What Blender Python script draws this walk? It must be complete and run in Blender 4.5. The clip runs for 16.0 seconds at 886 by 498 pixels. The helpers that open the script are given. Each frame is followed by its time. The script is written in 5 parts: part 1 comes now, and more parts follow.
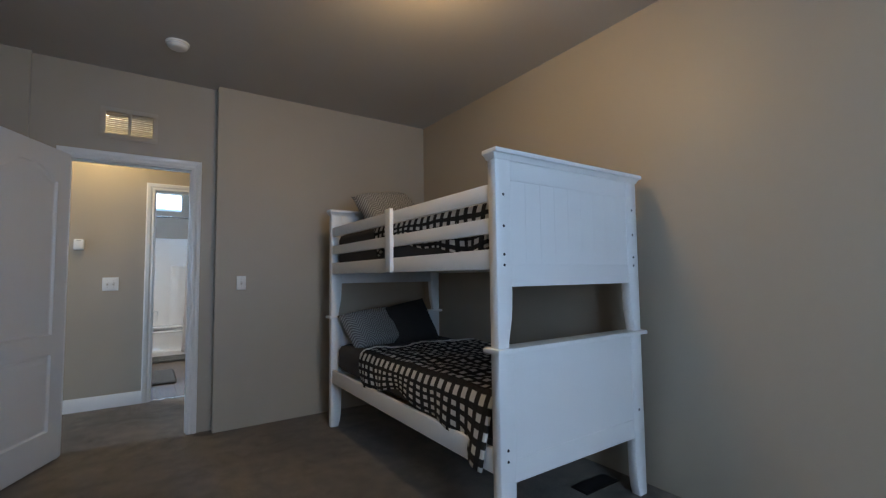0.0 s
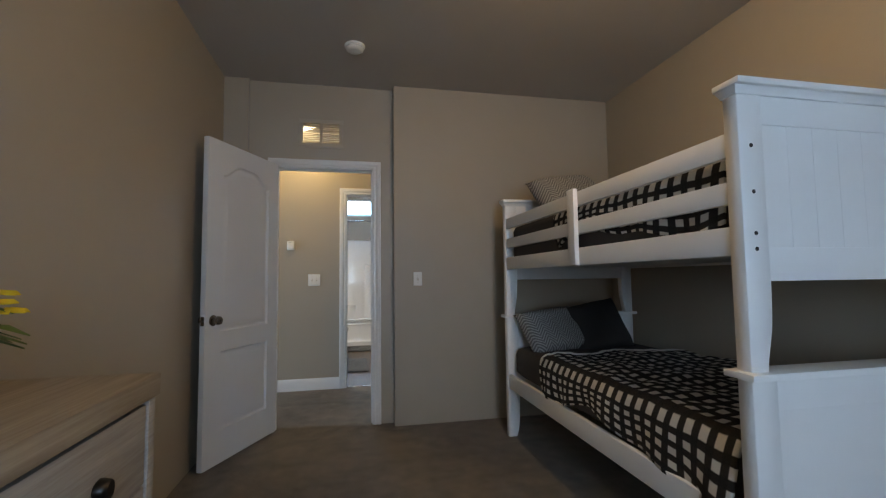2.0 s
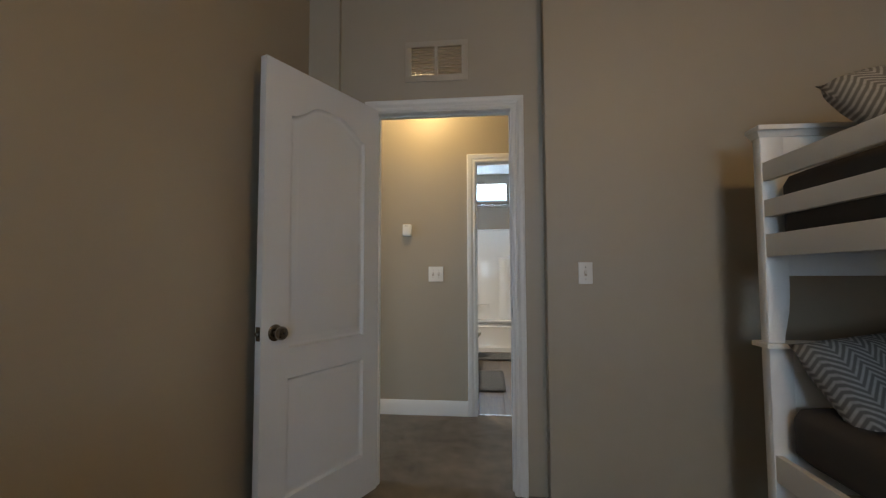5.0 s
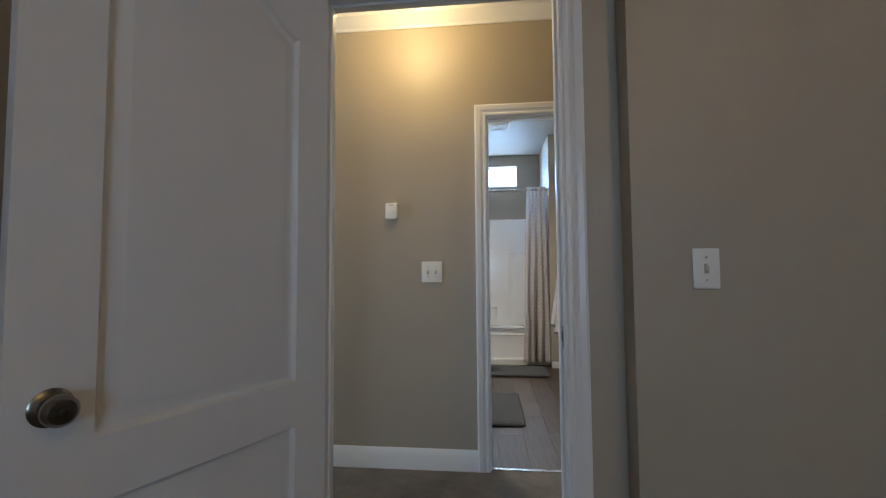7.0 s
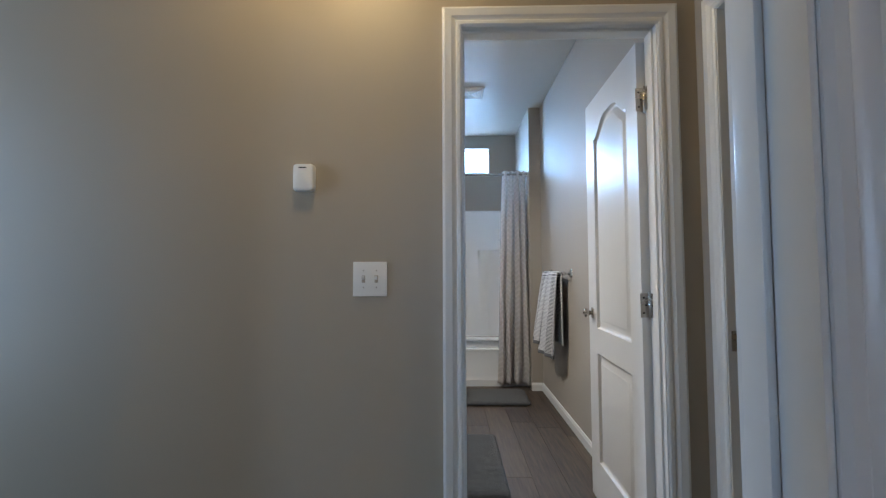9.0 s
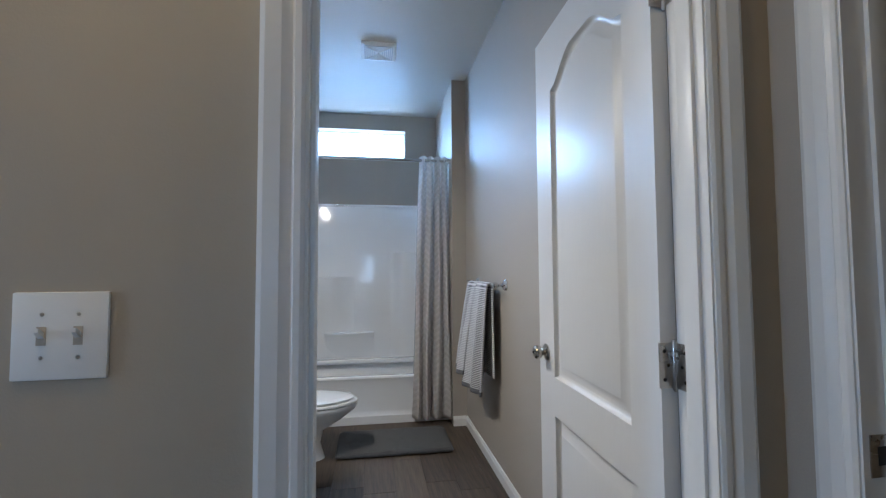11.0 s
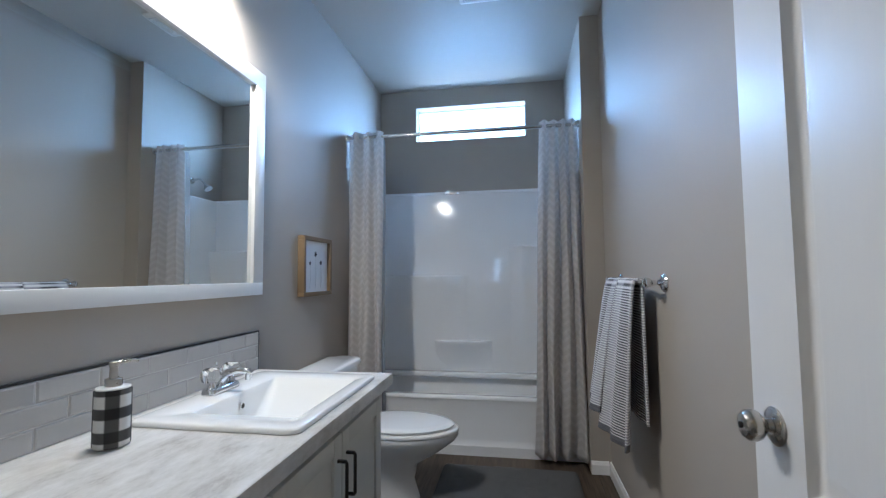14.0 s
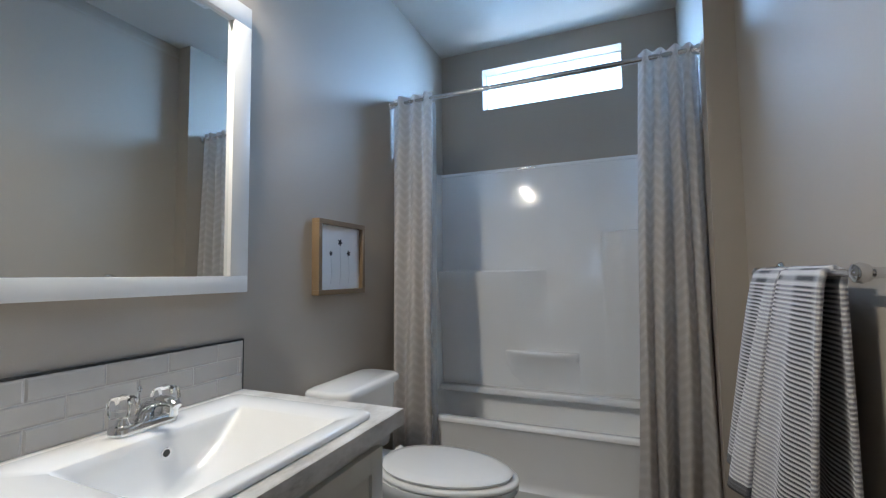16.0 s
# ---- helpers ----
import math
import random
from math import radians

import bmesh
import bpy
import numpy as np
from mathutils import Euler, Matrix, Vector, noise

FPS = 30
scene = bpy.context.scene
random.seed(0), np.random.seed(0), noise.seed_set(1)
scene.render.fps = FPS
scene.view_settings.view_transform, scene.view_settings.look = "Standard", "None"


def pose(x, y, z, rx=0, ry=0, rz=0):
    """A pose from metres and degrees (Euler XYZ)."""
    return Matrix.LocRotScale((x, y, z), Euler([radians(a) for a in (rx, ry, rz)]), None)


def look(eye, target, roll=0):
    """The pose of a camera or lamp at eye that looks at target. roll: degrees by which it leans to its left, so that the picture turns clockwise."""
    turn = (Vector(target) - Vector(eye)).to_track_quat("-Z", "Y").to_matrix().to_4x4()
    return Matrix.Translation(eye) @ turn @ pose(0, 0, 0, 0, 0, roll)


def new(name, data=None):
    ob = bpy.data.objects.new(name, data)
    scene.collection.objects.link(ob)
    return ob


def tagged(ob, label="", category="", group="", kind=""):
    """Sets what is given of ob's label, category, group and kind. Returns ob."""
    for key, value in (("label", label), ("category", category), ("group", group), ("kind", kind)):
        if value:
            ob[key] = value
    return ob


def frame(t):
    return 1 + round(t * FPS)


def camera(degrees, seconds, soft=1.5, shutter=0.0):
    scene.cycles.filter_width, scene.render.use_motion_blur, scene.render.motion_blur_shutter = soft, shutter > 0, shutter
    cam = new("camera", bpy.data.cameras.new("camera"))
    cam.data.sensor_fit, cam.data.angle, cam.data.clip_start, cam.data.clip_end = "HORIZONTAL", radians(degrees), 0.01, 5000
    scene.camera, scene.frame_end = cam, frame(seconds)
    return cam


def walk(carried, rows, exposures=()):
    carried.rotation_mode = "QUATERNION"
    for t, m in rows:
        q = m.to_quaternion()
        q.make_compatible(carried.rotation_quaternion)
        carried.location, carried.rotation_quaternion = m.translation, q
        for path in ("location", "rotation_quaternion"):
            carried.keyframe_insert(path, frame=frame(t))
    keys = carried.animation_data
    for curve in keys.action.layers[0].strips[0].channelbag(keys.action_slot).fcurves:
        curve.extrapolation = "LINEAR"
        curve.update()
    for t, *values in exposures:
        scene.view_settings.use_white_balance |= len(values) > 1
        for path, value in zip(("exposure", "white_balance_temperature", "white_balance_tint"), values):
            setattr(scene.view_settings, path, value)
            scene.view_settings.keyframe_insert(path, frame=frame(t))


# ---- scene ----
cam = camera(91.1, 16.0, soft=1.25)
PATH = [
    (0, (0.025, 1.016, 1.172), (1.145, 2.669, 1.295), -0.7),
    (0.5, (0.064, 1.035, 1.164), (1.03, 2.781, 1.291), -0.7),
    (1, (0.101, 1.093, 1.15), (0.882, 2.929, 1.283), -0.7),
    (1.5, (0.124, 1.208, 1.145), (0.721, 3.112, 1.277), -0.7),
    (2, (0.139, 1.358, 1.143), (0.542, 3.313, 1.274), -0.7),
    (2.5, (0.18, 1.551, 1.139), (0.39, 3.536, 1.269), -0.6),
    (3, (0.2, 1.733, 1.127), (0.232, 3.729, 1.257), -0.5),
    (3.5, (0.191, 1.924, 1.128), (0.099, 3.918, 1.254), -0.4),
    (4, (0.168, 2.133, 1.132), (0.016, 4.124, 1.256), -0.4),
    (4.2, (0.168, 2.218, 1.137), (0.0, 4.207, 1.256), -0.3),
    (6.5, (0.093, 3.321, 1.12), (-0.128, 5.305, 1.232), -0.2),
    (7, (0.066, 3.578, 1.13), (-0.142, 5.565, 1.237), -0.4),
    (7.5, (0.049, 3.812, 1.134), (-0.134, 5.8, 1.239), -0.3),
    (8, (0.024, 4.06, 1.143), (-0.123, 6.052, 1.244), -0.3),
    (8.5, (0.015, 4.314, 1.15), (-0.087, 6.309, 1.252), -0.3),
    (9, (0.024, 4.573, 1.163), (-0.016, 6.57, 1.261), -0.2),
    (9.5, (0.034, 4.796, 1.169), (0.095, 6.793, 1.267), -0.2),
    (9.7, (0.04, 4.885, 1.171), (0.159, 6.879, 1.268), -0.2),
    (11.8, (0.24, 5.659, 1.241), (0.573, 7.629, 1.349), -0.4),
    (12, (0.25, 5.704, 1.228), (0.553, 7.678, 1.343), -0.4),
    (12.5, (0.283, 5.821, 1.209), (0.434, 7.811, 1.329), -0.4),
    (13, (0.31, 5.912, 1.197), (0.293, 7.909, 1.319), -0.4),
    (13.5, (0.346, 6.018, 1.183), (0.167, 8.006, 1.304), -0.4),
    (14, (0.376, 6.116, 1.169), (0.047, 8.085, 1.29), -0.5),
    (14.5, (0.407, 6.231, 1.165), (-0.07, 8.169, 1.286), -0.5),
    (15, (0.444, 6.375, 1.161), (-0.169, 8.275, 1.282), -0.5),
    (15.5, (0.452, 6.56, 1.149), (-0.256, 8.426, 1.27), -0.6),
    (16, (0.457, 6.791, 1.139), (-0.315, 8.632, 1.261), -0.6),
]
walk(cam, [(t, look(eye, target, roll)) for t, eye, target, roll in PATH],
     [(0, 0.0, 6100, 10), (1.2, 0.0, 6200, 10), (3.0, 0.0, 7500, 10), (4.0, -0.03, 7600, 10), (6.5, -0.16, 6650, 10), (7.5, -0.27, 6400, 10),
      (9.5, -0.28, 5920, 10), (12, -0.47, 5560, 10), (14, -0.52, 5520, 10), (16, -0.60, 6020, 10)])

# ---- light ----
world = bpy.data.worlds.new("sky")
scene.world = world
world.use_nodes = True
wn = world.node_tree
sky = wn.nodes.new("ShaderNodeTexSky")
sky.sky_type = "NISHITA"
sky.sun_disc = False
sky.sun_elevation, sky.sun_rotation = radians(42), radians(200)
wn.links.new(sky.outputs["Color"], wn.nodes["Background"].inputs["Color"])
wn.nodes["Background"].inputs["Strength"].default_value = 0.12


def area_lamp(name, eye, target, w, h, watts, colour):
    d = bpy.data.lights.new(name, "AREA")
    d.shape, d.size, d.size_y, d.energy, d.color = "RECTANGLE", w, h, watts, colour
    o = new(name, d)
    o.matrix_world = look(eye, target)
    return o


def bulb(name, at, watts, colour, r=0.06):
    d = bpy.data.lights.new(name, "POINT")
    d.energy, d.color, d.shadow_soft_size = watts, colour, r
    o = new(name, d)
    o.location = at
    return o


sun = bpy.data.lights.new("sun", "SUN")
sun.energy, sun.angle, sun.color = 2.0, radians(0.53), (1.0, 0.95, 0.88)
sun_ob = new("sun", sun)
sun_ob.matrix_world = look((0, 0, 20), (4.0, 9.0, 12.0))
area_lamp("daylight_bath_window", (0.0115, 9.97, 2.64), (0.0115, 9.1, 1.95), 1.10, 0.56, 158, (0.37, 0.63, 1.0))
area_lamp("ground_light_bath_window", (0.0115, 10.36, 1.72), (0.0115, 9.75, 2.48), 1.6, 0.4, 28, (0.86, 0.94, 1.0))
area_lamp("daylight_bedroom_window", (0.55, -0.80, 1.5), (0.55, 1.0, 1.5), 1.0, 1.15, 35, (0.46, 0.69, 1.0))
area_lamp("daylight_hall_end", (-3.22, 5.32, 1.35), (-2.0, 5.62, 1.3), 0.36, 1.9, 37, (0.46, 0.69, 1.0))
bulb("bedroom_ceiling_bulb", (1.06, 2.64, 2.56), 27, (1.0, 0.66, 0.30), 0.10)
bulb("hall_ceiling_bulb", (-0.36, 5.70, 2.585), 26, (1.0, 0.72, 0.32), 0.08)
bulb("second_bedroom_bulb", (2.56, 7.60, 2.54), 20.0, (1.0, 0.86, 0.66), 0.12)
bulb("table_lamp_bulb", (3.775, 9.02, 1.03), 15.0, (0.80, 0.92, 1.0), 0.03)
for k in range(3):
    bulb("vanity_bulb", (-0.65, 7.18 + 0.20 * k, 2.365), 15.0, (1.0, 0.90, 0.74), 0.035)
    d = bpy.data.lights.new("vanity_shade_light", "SPOT")
    d.energy, d.color, d.shadow_soft_size, d.spot_size, d.spot_blend = 27.0, (1.0, 0.91, 0.78), 0.035, radians(150), 0.7
    new("vanity_shade_light", d).matrix_world = look((-0.65, 7.18 + 0.20 * k, 2.362), (-0.38, 7.38 + 0.20 * k, 1.4))

# ---- materials ----


def nodes_of(name):
    m = bpy.data.materials.new(name)
    m.use_nodes = True
    return m, m.node_tree, m.node_tree.nodes["Principled BSDF"]


def mth(nt, op, a, b=None, c=None, clamp=False):
    n = nt.nodes.new("ShaderNodeMath")
    n.operation, n.use_clamp = op, clamp
    for i, v in enumerate((a, b, c)):
        if v is None:
            continue
        if isinstance(v, (int, float)):
            n.inputs[i].default_value = v
        else:
            nt.links.new(v, n.inputs[i])
    return n.outputs[0]


def mix(nt, f, a, b, mode="MIX"):
    n = nt.nodes.new("ShaderNodeMix")
    n.data_type, n.blend_type = "RGBA", mode
    for i, v in ((0, f), (6, a), (7, b)):
        if isinstance(v, (int, float)):
            n.inputs[i].default_value = v
        elif isinstance(v, tuple):
            n.inputs[i].default_value = (*v, 1.0)
        else:
            nt.links.new(v, n.inputs[i])
    return n.outputs[2]


def noise_of(nt, scale, detail=3.0, rough=0.55, stretch=(1, 1, 1), coord="Object"):
    tc = nt.nodes.new("ShaderNodeTexCoord")
    mp = nt.nodes.new("ShaderNodeMapping")
    mp.inputs["Scale"].default_value = stretch
    nz = nt.nodes.new("ShaderNodeTexNoise")
    nz.inputs["Scale"].default_value = scale
    nz.inputs["Detail"].default_value = detail
    nz.inputs["Roughness"].default_value = rough
    nt.links.new(tc.outputs[coord], mp.inputs["Vector"])
    nt.links.new(mp.outputs["Vector"], nz.inputs["Vector"])
    return nz.outputs["Fac"]


def bump_of(nt, b, height, strength, dist):
    n = nt.nodes.new("ShaderNodeBump")
    n.inputs["Strength"].default_value = strength
    n.inputs["Distance"].default_value = dist
    nt.links.new(height, n.inputs["Height"])
    nt.links.new(n.outputs["Normal"], b.inputs["Normal"])


def paint(name, colour, rough=0.55, var=0.10, scale=1.6, bscale=160.0, bump=0.25, dist=0.0015, metal=0.0, coat=0.0, stretch=(1, 1, 1)):
    """A plain surface with soft stains, fine grain and a fine relief."""
    m, nt, b = nodes_of(name)
    lo = tuple(c * (1 - var) for c in colour)
    hi = tuple(min(1.0, c * (1 + var * 0.6)) for c in colour)
    big = noise_of(nt, scale, 4.0, 0.6, stretch)
    fine = noise_of(nt, bscale, 2.0, 0.6, stretch)
    f = mth(nt, "ADD", mth(nt, "MULTIPLY", big, 0.7), mth(nt, "MULTIPLY", fine, 0.3))
    nt.links.new(mix(nt, f, lo, hi), b.inputs["Base Color"])
    r = mth(nt, "MULTIPLY_ADD", big, 0.16, rough - 0.08)
    nt.links.new(r, b.inputs["Roughness"])
    b.inputs["Metallic"].default_value = metal
    b.inputs["Coat Weight"].default_value = coat
    bump_of(nt, b, fine, bump, dist)
    return m


WALL = paint("wall_paint_taupe", (0.40, 0.347, 0.272), 0.48, 0.05, 0.9, 190, 0.30, 0.0012)
WALL_BATH = paint("wall_paint_greige", (0.40, 0.358, 0.308), 0.62, 0.05, 0.9, 190, 0.30, 0.0012)
CEIL = paint("ceiling_paint", (0.48, 0.445, 0.405), 0.55, 0.06, 1.2, 110, 0.5, 0.003)
CEIL_BATH = paint("bath_ceiling_paint", (0.54, 0.52, 0.48), 0.50, 0.05, 1.2, 110, 0.4, 0.002)
TRIM = paint("white_trim_paint", (0.76, 0.75, 0.73), 0.32, 0.04, 3.0, 60, 0.12, 0.0006)
DOOR = paint("white_door_paint", (0.71, 0.705, 0.70), 0.38, 0.05, 2.0, 70, 0.35, 0.0007, stretch=(1, 1, 0.12))
BEDWHITE = paint("white_bed_lacquer", (0.83, 0.82, 0.80), 0.38, 0.04, 3.0, 60, 0.18, 0.0006)
PLASTIC = paint("white_plastic", (0.80, 0.79, 0.76), 0.35, 0.03, 8, 200, 0.05, 0.0003)
IVORY = paint("beige_vent_enamel", (0.44, 0.385, 0.31), 0.45, 0.05, 6, 200, 0.08, 0.0003)
CERAMIC = paint("glazed_white_ceramic", (0.84, 0.84, 0.83), 0.08, 0.02, 5, 40, 0.02, 0.0003, coat=0.5)
ACRYLIC = paint("glossy_white_tub_acrylic", (0.82, 0.825, 0.83), 0.13, 0.02, 3, 12, 0.05, 0.0012, coat=0.6)
CHROME = paint("chrome", (0.78, 0.79, 0.80), 0.10, 0.02, 8, 80, 0.02, 0.0002, metal=1.0)
NICKEL = paint("satin_nickel", (0.52, 0.49, 0.45), 0.28, 0.06, 12, 160, 0.06, 0.0002, metal=1.0)
ANTIQUE = paint("antique_nickel", (0.27, 0.245, 0.215), 0.22, 0.08, 12, 160, 0.06, 0.0002, metal=1.0)
DARKMETAL = paint("dark_bronze_metal", (0.045, 0.04, 0.037), 0.38, 0.2, 12, 120, 0.15, 0.0004, metal=0.85)
# black of real trim, and painted shade inside slots, holes and gaps
BLACK = paint("black_trim_and_gap_shade", (0.02, 0.02, 0.02), 0.4, 0.2, 8, 90, 0.1, 0.0003)
OAK = paint("light_oak_frame", (0.20, 0.135, 0.075), 0.45, 0.28, 14, 120, 0.4, 0.0006, stretch=(1, 1, 0.15))
PAPER = paint("white_print_paper", (0.80, 0.81, 0.83), 0.6, 0.02, 4, 200, 0.05, 0.0002)
INK = paint("dark_ink", (0.03, 0.03, 0.04), 0.6, 0.3, 60, 200, 0.05, 0.0002)
INKGREY = paint("pale_grey_ink", (0.60, 0.61, 0.63), 0.6, 0.1, 60, 200, 0.05, 0.0002)
SHEET = paint("charcoal_bed_linen", (0.050, 0.045, 0.043), 0.85, 0.2, 6, 300, 0.5, 0.001)
NAVY = paint("charcoal_pillow_cloth", (0.034, 0.030, 0.028), 0.9, 0.25, 6, 320, 0.5, 0.001)
SHERPA = paint("cream_sherpa_edge", (0.72, 0.68, 0.62), 0.95, 0.2, 30, 260, 1.0, 0.004)
BOXBASE = paint("mattress_ticking", (0.10, 0.095, 0.09), 0.9, 0.15, 8, 200, 0.3, 0.001)
CABINET = paint("sage_white_cabinet_paint", (0.62, 0.62, 0.58), 0.42, 0.05, 4, 80, 0.15, 0.0006)
SHADE = paint("linen_lamp_shade", (0.85, 0.82, 0.74), 0.8, 0.05, 20, 300, 0.3, 0.0006)
LEAF = paint("green_leaf", (0.11, 0.18, 0.03), 0.55, 0.35, 20, 90, 0.3, 0.001)
PETAL = paint("yellow_petal", (0.75, 0.52, 0.02), 0.6, 0.2, 30, 90, 0.2, 0.0006)
POT = paint("grey_ceramic_pot", (0.30, 0.29, 0.28), 0.5, 0.1, 8, 120, 0.2, 0.0008)
GROUT = paint("pale_grout", (0.58, 0.565, 0.545), 0.8, 0.1, 20, 200, 0.3, 0.0006)
OUTSIDE = paint("pale_siding", (0.55, 0.56, 0.58), 0.7, 0.1, 3, 60, 0.2, 0.001)
GROUNDMAT = paint("dry_ground", (0.22, 0.19, 0.14), 0.9, 0.3, 0.4, 12, 0.6, 0.02)


def carpet_mat():
    m, nt, b = nodes_of("taupe_carpet")
    big = noise_of(nt, 1.5, 5, 0.62)
    mid = noise_of(nt, 9.0, 4, 0.6)
    fine = noise_of(nt, 330.0, 2, 0.7)
    f = mth(nt, "ADD", mth(nt, "MULTIPLY", big, 0.75), mth(nt, "MULTIPLY", fine, 0.45))
    f2 = mth(nt, "MULTIPLY_ADD", mid, 1.3, mth(nt, "MULTIPLY_ADD", f, 1.9, -1.22), clamp=True)
    nt.links.new(mix(nt, f2, (0.058, 0.046, 0.034), (0.200, 0.165, 0.125)), b.inputs["Base Color"])
    b.inputs["Roughness"].default_value = 0.97
    b.inputs["Sheen Weight"].default_value = 0.15
    bump_of(nt, b, mth(nt, "ADD", fine, mth(nt, "MULTIPLY", mid, 0.8)), 1.0, 0.006)
    return m


CARPET = carpet_mat()


def wood_mat(name, dark, light, axis, rough=0.5, gscale=3.0, rand=0.25):
    """Wood grain that runs along one axis (0 x, 1 y, 2 z); each piece takes its own tone."""
    m, nt, b = nodes_of(name)
    st = [14.0, 14.0, 14.0]
    st[axis] = 0.9
    a = noise_of(nt, gscale, 6, 0.65, tuple(st))
    st2 = [60.0, 60.0, 60.0]
    st2[axis] = 2.0
    g = noise_of(nt, gscale, 3, 0.7, tuple(st2))
    info = nt.nodes.new("ShaderNodeObjectInfo")
    f = mth(nt, "ADD", mth(nt, "MULTIPLY", a, 0.75), mth(nt, "MULTIPLY", g, 0.35))
    f = mth(nt, "ADD", f, mth(nt, "MULTIPLY_ADD", info.outputs["Random"], rand, -rand * 0.5 - 0.08))
    ramp = nt.nodes.new("ShaderNodeValToRGB")
    ramp.color_ramp.elements[0].position, ramp.color_ramp.elements[1].position = 0.28, 0.72
    ramp.color_ramp.elements[0].color, ramp.color_ramp.elements[1].color = (*dark, 1), (*light, 1)
    nt.links.new(f, ramp.inputs["Fac"])
    nt.links.new(ramp.outputs["Color"], b.inputs["Base Color"])
    nt.links.new(mth(nt, "MULTIPLY_ADD", a, 0.25, rough - 0.12), b.inputs["Roughness"])
    bump_of(nt, b, g, 0.3, 0.0008)
    return m


PLANK = wood_mat("grey_brown_vinyl_plank", (0.032, 0.021, 0.014), (0.165, 0.120, 0.080), 1, 0.56, 3.0, 0.16)
DRESSERWOOD = wood_mat("whitewashed_oak", (0.22, 0.195, 0.165), (0.50, 0.465, 0.42), 1, 0.6, 2.4, 0.1)
DRESSERTOP = wood_mat("whitewashed_oak_top", (0.24, 0.185, 0.125), (0.52, 0.45, 0.35), 1, 0.5, 1.6, 0.1)


def uv_of(nt):
    tc = nt.nodes.new("ShaderNodeTexCoord")
    sp = nt.nodes.new("ShaderNodeSeparateXYZ")
    nt.links.new(tc.outputs["UV"], sp.inputs[0])
    return sp.outputs[0], sp.outputs[1]


def stripe(nt, v, period, duty=0.5, soft=0.06):
    """0 or 1 along v, with a soft edge."""
    f = mth(nt, "FRACT", mth(nt, "DIVIDE", v, period))
    d = mth(nt, "ABSOLUTE", mth(nt, "SUBTRACT", f, 0.5))
    return mth(nt, "MULTIPLY_ADD", mth(nt, "SUBTRACT", duty * 0.5, d), 1.0 / soft, 0.5, clamp=True)


def plaid_mat(name, period, white, mid, dark, rough=0.95, bump=1.0, aspect=1.0):
    m, nt, b = nodes_of(name)
    u, v = uv_of(nt)
    a, c = stripe(nt, u, period, 0.48), stripe(nt, v, period * aspect, 0.48)
    both = mth(nt, "MULTIPLY", a, c)
    either = mth(nt, "MAXIMUM", a, c)
    col = mix(nt, both, mix(nt, either, white, mid), dark)
    fz = noise_of(nt, 240, 3, 0.7)
    col = mix(nt, mth(nt, "MULTIPLY", fz, 0.45), col, mix(nt, 0.45, col, (0.02, 0.02, 0.02)))
    nt.links.new(col, b.inputs["Base Color"])
    b.inputs["Roughness"].default_value = rough
    bump_of(nt, b, fz, bump, 0.004)
    return m


PLAID = plaid_mat("black_and_white_buffalo_fleece", 0.065, (0.68, 0.65, 0.60), (0.014, 0.011, 0.009), (0.006, 0.005, 0.005))
SOAPPLAID = plaid_mat("buffalo_check_glaze", 0.0555, (0.75, 0.74, 0.71), (0.070, 0.068, 0.065), (0.004, 0.004, 0.004), 0.60, 0.1)


def curtain_mat():
    m, nt, b = nodes_of("taupe_chevron_curtain_cloth")
    u, v = uv_of(nt)
    z = mth(nt, "ABSOLUTE", mth(nt, "SUBTRACT", mth(nt, "FRACT", mth(nt, "DIVIDE", u, 0.11)), 0.5))
    s = stripe(nt, mth(nt, "ADD", v, mth(nt, "MULTIPLY", z, 0.07)), 0.05, 0.42, 0.2)
    fz = noise_of(nt, 260, 3, 0.7)
    col = mix(nt, s, (0.74, 0.71, 0.685), (0.82, 0.79, 0.77))
    col = mix(nt, mth(nt, "MULTIPLY", fz, 0.3), col, (0.56, 0.53, 0.52))
    nt.links.new(col, b.inputs["Base Color"])
    b.inputs["Roughness"].default_value = 0.85
    tr = nt.nodes.new("ShaderNodeBsdfTranslucent")
    nt.links.new(col, tr.inputs["Color"])
    mx = nt.nodes.new("ShaderNodeMixShader")
    mx.inputs[0].default_value = 0.50
    nt.links.new(b.outputs[0], mx.inputs[1])
    nt.links.new(tr.outputs[0], mx.inputs[2])
    nt.links.new(mx.outputs[0], nt.nodes["Material Output"].inputs["Surface"])
    bump_of(nt, b, fz, 0.5, 0.001)
    return m


CURTAIN = curtain_mat()


def liner_mat():
    m, nt, b = nodes_of("clear_vinyl_liner")
    fz = noise_of(nt, 30, 3, 0.6)
    nt.links.new(mix(nt, fz, (0.70, 0.74, 0.80), (0.82, 0.85, 0.88)), b.inputs["Base Color"])
    b.inputs["Roughness"].default_value = 0.22
    b.inputs["Alpha"].default_value = 0.45
    bump_of(nt, b, fz, 0.4, 0.004)
    return m


LINER = liner_mat()


